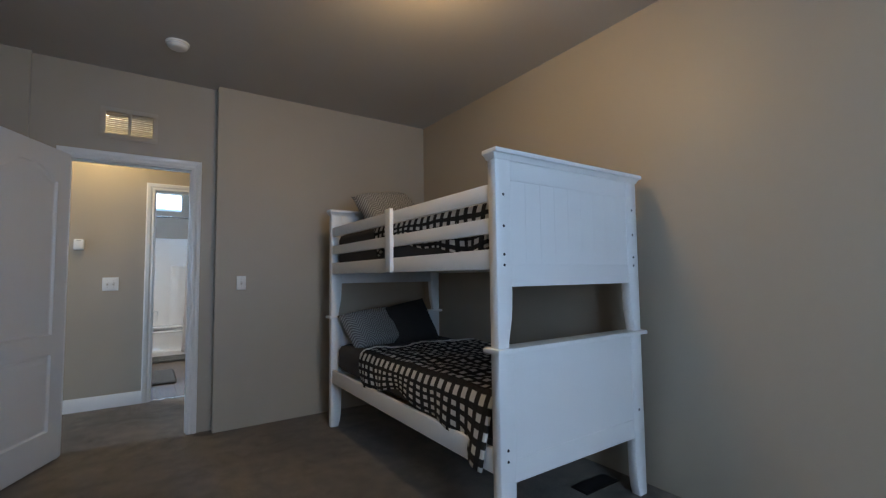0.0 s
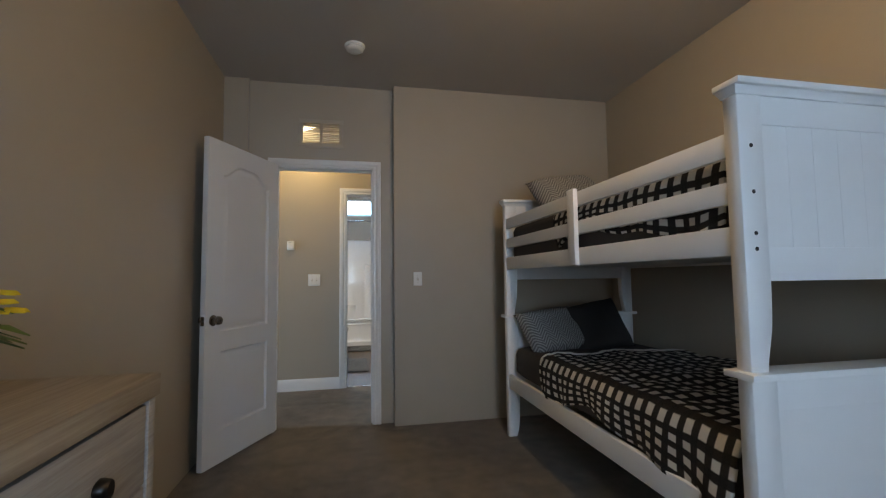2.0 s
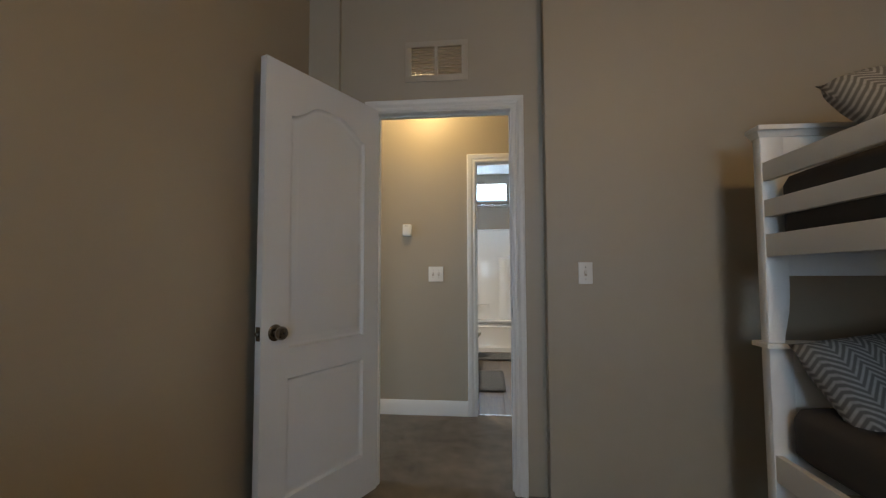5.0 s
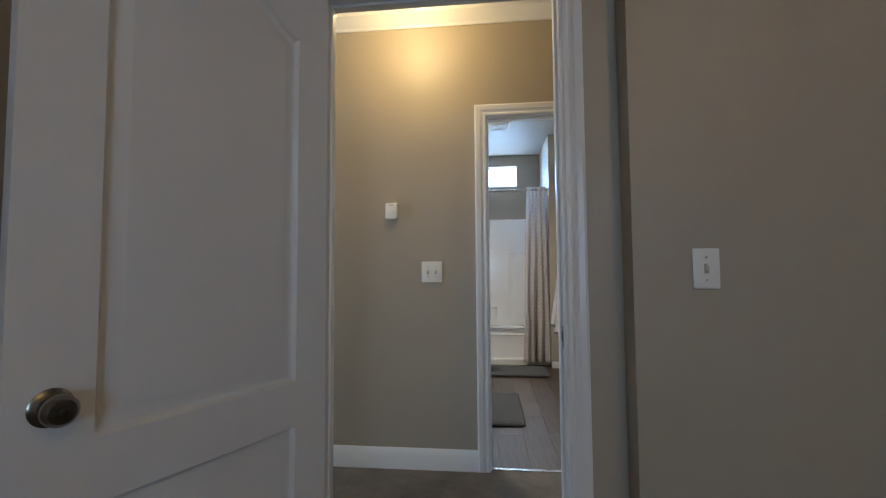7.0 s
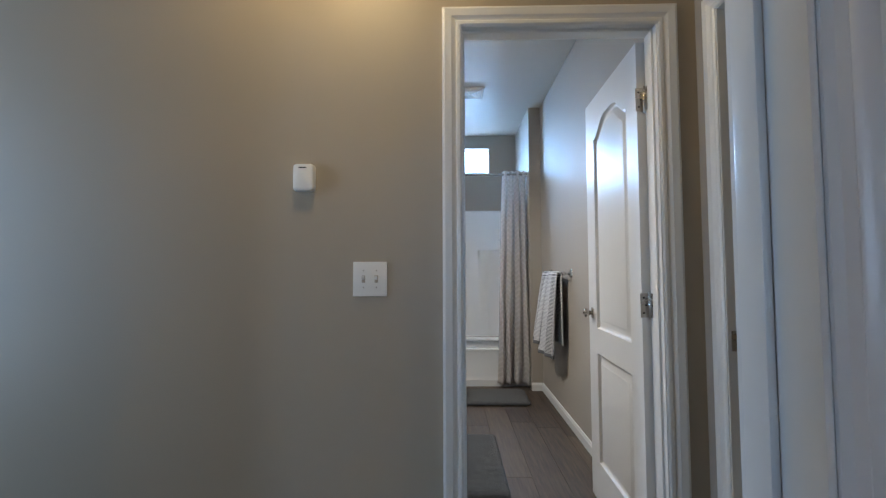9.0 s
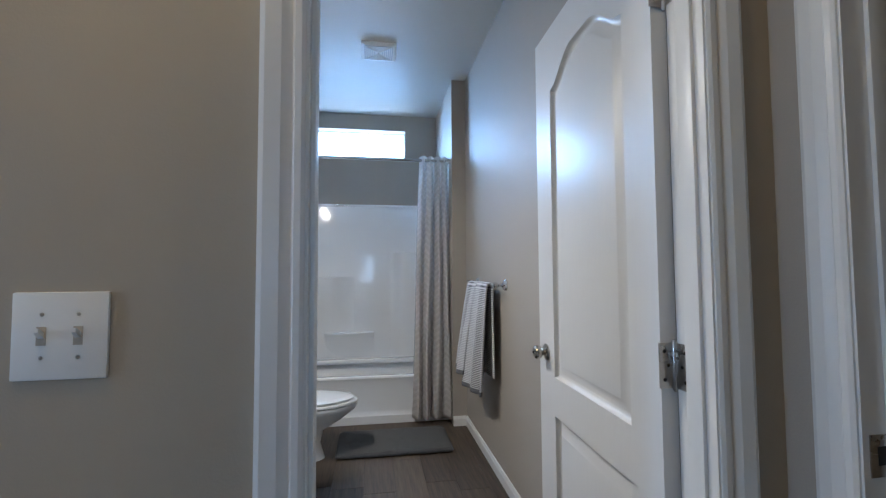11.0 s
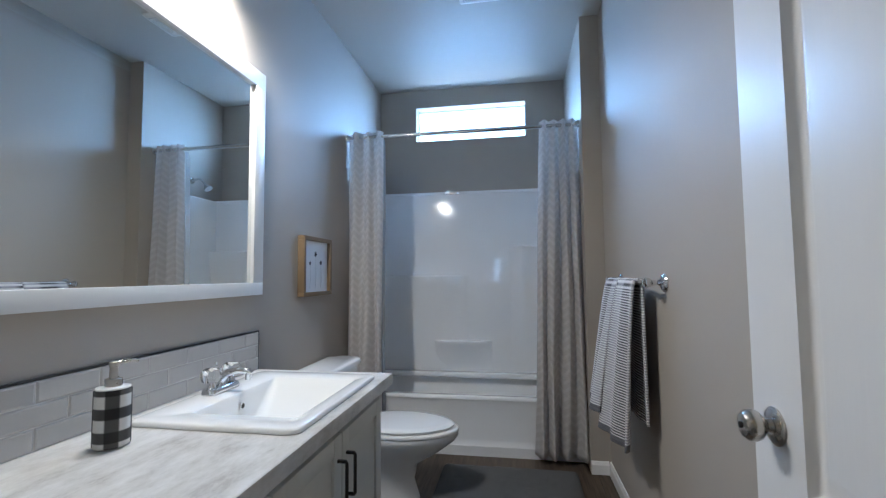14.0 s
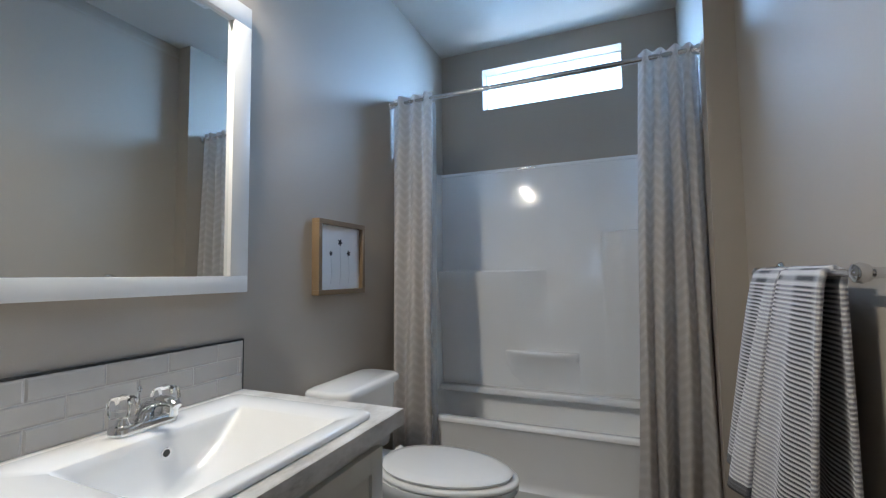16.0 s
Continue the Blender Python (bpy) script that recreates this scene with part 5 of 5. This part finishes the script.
def shower_curtain(x0, x1, z0, folds, phase, liner_side, label):
    t = thing("shower_curtain", pose(x0, RY, 0), label, "curtain", "shower curtains on the rod")
    w = x1 - x0

    def fn(u, v, amp=1.0, off=0.0):
        z = z0 + v * (RZ + 0.035 - z0)
        k = 1 - v
        flare = 1 + (0.10 if x0 < 0 else 0.42) * k
        wave = math.sin(2 * math.pi * folds * u + phase + 0.5 * math.sin(v * 3.0 + u * 4))
        x = (w / 2 + (u - 0.5) * w * flare if x0 < 0 else w - (1 - u) * w * flare + 0.03 * k) + 0.010 * math.sin(v * 5 + u * 9) * k
        y = (0.021 + 0.015 * k) * amp * (wave + 0.35 * math.sin(2 * math.pi * folds * 0.5 * u + 1.0 + v * 1.5)) - 0.045 * k + off
        if abs(z - RZ) < 0.03:
            y = y * 0.8
        return Vector((min(max(x, 0.004 + (0.0 if x0 < 0 else -0.16)), w + (0.06 if x0 < 0 else 0.03)), y, z))
    cloth("cloth", fn, folds * 16, 60, CURTAIN, t, thick=0.003, uv=lambda u, v: (u * w * 2.6, v * (RZ - z0)))
    cloth("liner", lambda u, v: fn(u * 0.75 + (0.25 if liner_side > 0 else 0.0), v * 0.98 + 0.0, 0.6, 0.055 + (0.03 * (1 - v))), folds * 12, 40, LINER, t, "clear vinyl liner", thick=0.0, uv=lambda u, v: (u, v))
    for k in range(folds):
        u = (k + 0.5) / folds
        b = bmesh.new()
        c = Vector((w * u, 0, RZ))
        tube(b, [c + Vector((0.006 * math.sin(q), 0.021 * math.cos(q), 0.021 * math.sin(q))) for q in (2 * math.pi * i / 16 for i in range(17))], 0.0022, 6)
        part("curtain_ring", b, CHROME, t)
    return t


shower_curtain(BX0 + 0.010, -0.515, 0.045, 3, 0.4, 1, "taupe chevron shower curtain drawn to the side")
shower_curtain(0.545, 0.784, 0.045, 4, 2.0, -1, "taupe chevron shower curtain gathered by the towel wall")


def toilet():
    t = thing("toilet", pose(BX0, 8.432, 0), "white ceramic toilet with closed round-front lid", "toilet")
    # tank
    b = bmesh.new()
    loft(b, [rrect(0.02 + d, 0.215 - d, -0.215 + d * 2, 0.215 - d * 2, 0.05, z, 6) for d, z in ((0.03, 0.36), (0.012, 0.38), (0.006, 0.45), (0.0, 0.635), (0.0, 0.652))])
    part("tank", b, CERAMIC, t, angle=50)
    b = bmesh.new()
    loft(b, [rrect(0.012 + d, 0.232 - d, -0.235 + d, 0.235 - d, 0.055, z, 7) for d, z in ((0.012, 0.648), (0.0, 0.653), (0.0, 0.674), (0.006, 0.683), (0.022, 0.688))])
    part("tank_lid", b, CERAMIC, t, angle=50)
    lv = part("flush_lever", tube(bmesh.new(), [(0.215, -0.16, 0.60), (0.232, -0.16, 0.60), (0.238, -0.13, 0.598), (0.238, -0.09, 0.592)], 0.006, 8), CHROME, t, "chrome flush lever")
    # bowl and foot
    b = bmesh.new()
    loft(b, [oval(0.40, 0, 0.23, 0.105, 0.0, 36), oval(0.40, 0, 0.225, 0.10, 0.02, 36), oval(0.41, 0, 0.19, 0.085, 0.10, 36), oval(0.43, 0, 0.19, 0.095, 0.18, 36), oval(0.49, 0, 0.25, 0.145, 0.25, 36, 0.08),
             oval(0.53, 0, 0.29, 0.18, 0.31, 36, 0.10), oval(0.54, 0, 0.298, 0.19, 0.335, 36, 0.10), oval(0.54, 0, 0.296, 0.188, 0.352, 36, 0.10), oval(0.54, 0, 0.25, 0.15, 0.354, 36, 0.10)])
    part("bowl", b, CERAMIC, t, angle=60)
    part("deck", loft(bmesh.new(), [rrect(0.04, 0.32, -0.13, 0.13, 0.04, z) for z in (0.25, 0.345, 0.352)]), CERAMIC, t, angle=50)
    b = bmesh.new()
    loft(b, [oval(0.55, 0, 0.285 + d, 0.185 + d, z, 40, 0.10) for d, z in ((-0.01, 0.354), (0.004, 0.357), (0.006, 0.366), (0.0, 0.373), (-0.02, 0.374))])
    part("seat", b, CERAMIC, t, angle=60)
    b = bmesh.new()
    loft(b, [oval(0.545, 0, 0.268 + d, 0.175 + d, z, 40, 0.10) for d, z in ((-0.012, 0.376), (0.0, 0.379), (0.002, 0.387), (-0.008, 0.394), (-0.04, 0.398), (-0.12, 0.401))])
    part("lid", b, CERAMIC, t, angle=60)
    for y in (-0.075, 0.075):
        part("lid_hinge", lathe(bmesh.new(), ((0.014, -0.024), (0.016, -0.02), (0.016, 0.02), (0.014, 0.024)), 14, pose(0.292, y, 0.380, 90, 0, 0)), CERAMIC, t)
        part("bolt_cap", lathe(bmesh.new(), ((0.014, 0), (0.013, 0.012), (0.006, 0.018)), 12, pose(0.34, y * 1.45, 0.0)), CERAMIC, t)
    return t


toilet()

# towel bar and the towel over it
TBX, TBZ, TBY0, TBY1 = 0.838, 1.136, 7.79, 8.44
t = thing("towel_bar", pose(BX1, TBY0, TBZ), "chrome towel bar with round posts", "towel bar")
part("bar", tube(bmesh.new(), [(TBX - BX1, 0, 0), (TBX - BX1, TBY1 - TBY0, 0)], 0.008, 12), CHROME, t)
for y in (0.0, TBY1 - TBY0):
    part("post", lathe(bmesh.new(), ((0.034, 0.0), (0.034, 0.004), (0.028, 0.012), (0.014, 0.018), (0.010, 0.030), (0.010, 0.046), (0.016, 0.054), (0.019, 0.064), (0.016, 0.074), (0.006, 0.080)), 24, pose(0, y, 0, 0, -90, 0)), CHROME, t)


def towel(y0, y1, front_len, back_len, out, label, seed):
    t = thing("striped_towel", pose(TBX, 0, TBZ), label, "towel", "towels on the bar")
    total = front_len + back_len
    w = y1 - y0

    def fn(u, v):
        s = v * total
        y = y0 + u * w
        wv = math.sin(u * 11.0 + seed) * 0.55 + math.sin(u * 5.0 + seed * 2) * 0.6
        r = 0.019
        if s < front_len - 0.02:
            k = (front_len - s) / front_len
            x = -r - out * k ** 0.8 + wv * 0.030 * k ** 0.9
            z = -(front_len - s)
            y += 0.05 * k * (u - 0.5) + 0.035 * k
        elif s > front_len + 0.02:
            k = (s - front_len) / back_len
            x = r * 0.9 - 0.004 + wv * 0.008 * k
            z = -(s - front_len)
        else:
            a = (s - front_len) / 0.02 * math.pi / 2
            x, z = r * math.sin(a), r * 0.9 * math.cos(a) - 0.006
        return Vector((x, y, z))
    cloth("terry", fn, 44, 90, TOWEL, t, thick=0.011, uv=lambda u, v: (u * w * 1.35 + seed * 0.11, v * total))
    return t


towel(7.885, 8.130, 0.645, 0.54, 0.060, "grey and white striped terry towel folded over the bar", 0.3)
towel(8.140, 8.375, 0.575, 0.50, 0.090, "narrow striped terry towel hung beside another", 2.1)

# bath mats
for name, x0, x1, y0, y1, label in (("bath_mat", -0.075, 0.705, 8.355, 8.815, "dark grey plush bath mat before the tub"), ("bath_mat", -0.16, 0.318, 6.835, 7.68, "dark grey plush bath mat before the vanity")):
    bm = bmesh.new()
    nx, ny = 46, 46
    g = []
    for i in range(nx + 1):
        row = []
        for j in range(ny + 1):
            a, b = 2 * i / nx - 1, 2 * j / ny - 1
            e = min(1.0, 8.0 * min(1 - abs(a), 1 - abs(b)) + 0.05)
            x, y = (x0 + x1) / 2 + a * (x1 - x0) / 2, (y0 + y1) / 2 + b * (y1 - y0) / 2
            q = max(0.0, abs(a) + abs(b) - 1.90)
            row.append(bm.verts.new((x - 0.08 * q * a, y - 0.08 * q * b, 0.003 + 0.021 * e ** 0.5 + 0.006 * e * noise.noise(Vector((x * 22, y * 22, 3))) + 0.004 * e * noise.noise(Vector((x * 70, y * 70, 5))))))
        g.append(row)
    for i in range(nx):
        for j in range(ny):
            bm.faces.new((g[i][j], g[i + 1][j], g[i + 1][j + 1], g[i][j + 1]))
    o = new(name, finish(name, bm, SHAG, True, 80))
    md = o.modifiers.new("pile", "SOLIDIFY")
    md.thickness, md.offset = 0.006, 1.0
    tagged(o, label, "bath mat", "bath mats")

# ceiling fan grille
t = thing("exhaust_fan_grille", pose(0.20, 8.462, HB), "square white bathroom exhaust fan grille", "vent")
part("cover", loft(bmesh.new(), [rrect(-0.122 + d, 0.122 - d, -0.127 + d, 0.127 - d, 0.012, z, 3) for d, z in ((0, 0), (0, -0.006), (0.012, -0.014), (0.03, -0.016))]), PLASTIC, t)
for k in range(6):
    r = 0.018 + 0.0135 * k
    bm = bmesh.new()
    rows = [rrect(-a, a, -a, a, 0.004, z, 2) for a, z in ((r, -0.0165), (r + 0.005, -0.0165), (r + 0.005, -0.020), (r, -0.020), (r, -0.0165))]
    loft(bm, rows, False, False)
    part("louvre_ring", bm, PLASTIC, t)
    bm = bmesh.new()
    loft(bm, [rrect(-a, a, -a, a, 0.004, -0.0163, 2) for a in (r + 0.005, r + 0.0135)], False, False)
    part("louvre_gap", bm, INKGREY, t)
part("centre_screw", lathe(bmesh.new(), ((0.006, 0), (0.004, 0.003)), 12, pose(0, 0, -0.017, 180, 0, 0)), NICKEL, t)

# ---- second bedroom ----


def iron_bed():
    x0, x1, y0, y1 = 2.12, 3.94, 6.86, 8.46
    t = thing("iron_bed", pose(0, 0, 0), "black iron bed with arched ends", "bed")
    for x, top, nm in ((x0, 0.70, "foot_board"), (x1, 1.18, "head_board")):
        bm = bmesh.new()
        pts = [(x, y0, 0.0), (x, y0, top - 0.26)]
        for k in range(1, 8):
            a = math.pi / 2 * k / 8
            pts.append((x, y0 + 0.22 * (1 - math.cos(a)), top - 0.26 + 0.24 * math.sin(a)))
        pts.append((x, y0 + 0.24, top - 0.015))
        pts.append((x, (y0 + y1) / 2, top))
        pts += [(x, y1 + y0 - p[1], p[2]) for p in pts[:-1][::-1]]
        fb = part(nm, tube(bm, pts, 0.019, 10), DARKMETAL, t, angle=60)
        part("cross_rail", tube(bmesh.new(), [(x, y0, top - 0.30), (x, y1, top - 0.30)], 0.011, 8), DARKMETAL, fb)
        part("cross_rail", tube(bmesh.new(), [(x, y0, 0.33), (x, y1, 0.33)], 0.011, 8), DARKMETAL, fb)
        for k in range(1, 8):
            y = y0 + (y1 - y0) * k / 8
            part("spindle", tube(bmesh.new(), [(x, y, 0.33), (x, y, top - 0.30)], 0.007, 8), DARKMETAL, fb)
            part("knuckle", lathe(bmesh.new(), ((0.008, -0.02), (0.018, -0.008), (0.018, 0.008), (0.008, 0.02)), 10, pose(x, y, top - 0.30)), DARKMETAL, fb)
        for y in (y0, y1):
            part("collar", lathe(bmesh.new(), ((0.02, -0.018), (0.028, -0.008), (0.028, 0.008), (0.02, 0.018)), 12, pose(x, y, top - 0.27)), DARKMETAL, fb)
    for y in (y0 + 0.02, y1 - 0.02):
        part("side_rail", cube(x0, x1, y - 0.012, y + 0.012, 0.28, 0.34), DARKMETAL, t)
    return t


iron_bed()
t = thing("bed_mattress", pose(2.16, 6.89, 0.30), "mattress with a cream knit coverlet", "mattress")
bm = bmesh.new()
loft(bm, [rrect(d, 1.75 - d, d, 1.54 - d, 0.08, z, 6) for d, z in ((0.02, 0.0), (0.0, 0.03), (0.0, 0.24), (0.02, 0.28), (0.07, 0.30))])
COVER = paint("cream_knit_coverlet", (0.62, 0.58, 0.50), 0.9, 0.15, 9, 120, 1.0, 0.006)
QUILT = paint("grey_quilt", (0.22, 0.22, 0.22), 0.9, 0.3, 7, 90, 0.9, 0.006)
part("cover", bm, COVER, t, angle=60)
t = thing("quilt", pose(2.14, 6.89, 0.27), "grey patterned quilt hanging at the foot of the bed", "quilt")


def quilt_fn(u, v):
    y = -0.02 + u * 1.58
    s = v * 0.62
    if s < 0.30:
        return Vector((-0.004 + 0.012 * math.sin(u * 30), y, 0.05 + s))
    return Vector((s - 0.30, y, 0.345 + rumple(s, y, 6, 0.012)))


cloth("quilt_cloth", quilt_fn, 60, 24, QUILT, t, thick=0.02, uv=lambda u, v: (u, v))
t = thing("grey_throw", pose(3.3, 6.89, 0.60), "grey folded blanket across the bed", "blanket")
part("folded_cloth", loft(bmesh.new(), [rrect(d, 0.38 - d, -0.01 + d, 1.55 - d, 0.04, z, 4) for d, z in ((0.01, 0.0), (0, 0.012), (0.006, 0.028), (0.03, 0.034))]), QUILT, t, angle=60)
PILLOWGREEN = paint("slate_pillow_cloth", (0.10, 0.115, 0.115), 0.9, 0.2, 7, 300, 0.5, 0.001)
pillow("slate_pillow", pose(3.74, 8.06, 0.83, 0, -62, 0) @ pose(0, 0, 0, 0, 0, 90), 0.62, 0.44, 0.18, PILLOWGREEN, "slate grey pillow leaning on the iron headboard")
pillow("slate_pillow", pose(3.74, 7.30, 0.83, 0, -62, 0) @ pose(0, 0, 0, 0, 0, 90), 0.62, 0.44, 0.18, PILLOWGREEN, "slate grey pillow leaning on the iron headboard")
t = thing("nightstand", pose(3.72, 9.02, 0), "white painted nightstand with a flat top", "nightstand")
part("top", cube(-0.26, 0.27, -0.32, 0.32, 0.685, 0.715, bev=0.003), TRIM, t)
part("body", cube(-0.23, 0.26, -0.29, 0.29, 0.10, 0.685, bev=0.003), TRIM, t)
for z in (0.13, 0.39):
    d = part("drawer", cube(-0.246, -0.2305, -0.27, 0.27, z, z + 0.24, bev=0.002), TRIM, t)
    part("knob", lathe(bmesh.new(), ((0.008, 0), (0.006, 0.01), (0.014, 0.018), (0.012, 0.026)), 12, pose(-0.246, 0, z + 0.12, 0, -90, 0)), DARKMETAL, d)
for x in (-0.21, 0.24):
    for y in (-0.27, 0.27):
        part("leg", cube(x - 0.02, x + 0.02, y - 0.02, y + 0.02, 0, 0.10), TRIM, t)
t = thing("table_lamp", pose(3.775, 9.02, 0.715), "lit table lamp with white drum shade and glass base", "table lamp")
part("foot", lathe(bmesh.new(), ((0.085, 0), (0.085, 0.014), (0.07, 0.018)), 28), DARKMETAL, t)
part("glass_jar", lathe(bmesh.new(), ((0.072, 0.018), (0.075, 0.03), (0.075, 0.165), (0.060, 0.185), (0.04, 0.19)), 28), GLASS, t, "clear glass jar base")
part("stem", tube(bmesh.new(), [(0, 0, 0.018), (0, 0, 0.25)], 0.008, 8), DARKMETAL, t)
b = bmesh.new()
loft(b, [[Vector((r * math.cos(q), r * math.sin(q), z)) for q in (2 * math.pi * k / 40 for k in range(40))] for r, z in ((0.142, 0.215), (0.126, 0.405), (0.123, 0.405), (0.139, 0.215), (0.142, 0.215))], False, False)
part("shade", b, GLOWSHADE, t, "white linen drum shade", 50)
part("finial", lathe(bmesh.new(), ((0.003, 0.40), (0.003, 0.43), (0.009, 0.438), (0.004, 0.45)), 10), DARKMETAL, t)

# ---- pieces: wall tiles over the vanity, floor planks ----
t = thing("tile_backsplash", pose(BX0, WY0, CT + 0.001), "glossy grey subway tile backsplash with black edge trim", "backsplash")
sl, sh = WY1 - WY0 - 0.008, 0.166
part("grout_bed", cube(0, 0.0098, 0, sl, 0, sh - 0.001), GROUT, t)
part("edge_trim", cube(0, 0.010, 0, sl + 0.004, sh, sh + 0.006), BLACK, t, "black metal edge trim")
part("edge_trim", cube(0, 0.010, sl, sl + 0.005, 0, sh), BLACK, t)
th_, tw_, gap = sh / 3, 0.1635, 0.002
meshes = {}


def tile_mesh(w):
    key = round(w, 4)
    if key not in meshes:
        bm = bmesh.new()
        z1 = th_ - gap
        loft(bm, [[Vector((x, d, d2)) for d, d2 in ((a, a), (w - a, a), (w - a, z1 - a), (a, z1 - a))] for x, a in ((0.0, 0.0), (0.0060, 0.0), (0.0082, 0.0050))], cap0=False)
        meshes[key] = finish("tile", bm, TILE, False)
    return meshes[key]


for r in range(3):
    y = (7.818, 7.897, 7.818)[r] - WY0
    spans = [(y, sl)]
    while y > 0:
        spans.append((max(0.0, y - tw_), y))
        y -= tw_
    for a, b in spans:
        if b - a < 0.012:
            continue
        o = new("tile", tile_mesh(b - a - gap))
        o.parent = t
        o.location = (0.004, a + gap / 2, r * th_ + gap / 2)

pm = {}


def plank_mesh(w, l):
    key = (round(w, 3), round(l, 3))
    if key not in pm:
        bm = bmesh.new()
        loft(bm, [[Vector(p) for p in ((d, d, z), (w - d, d, z), (w - d, l - d, z), (d, l - d, z))] for d, z in ((0, -0.005), (0, -0.0012), (0.0015, 0.0))], cap0=False)
        pm[key] = finish("plank", bm, PLANK, False)
    return pm[key]


rnd = random.Random(11)
pw_, pl_ = 0.178, 1.22
x = BX0
k = 0
while x < BX1 - 0.005:
    w_ = min(pw_, BX1 - x) - 0.0012
    y = YH + 0.032 - rnd.uniform(0.1, 1.1)
    while y < 9.05:
        a, b = max(y, YH + 0.032), min(y + pl_, 9.05)
        if b - a > 0.03:
            o = new("plank", plank_mesh(w_, b - a - 0.0012))
            o.parent = FLOOR_BATH
            o.location = (x, a, 0.0)
        y += pl_
    x += pw_
    k += 1
struct("floor_threshold", cube(HO[0] + 0.014, HO[1] - 0.014, YH + 0.02, YH + 0.045, 0.0005, 0.006, bev=0.002), NICKEL, "metal strip between carpet and vinyl")
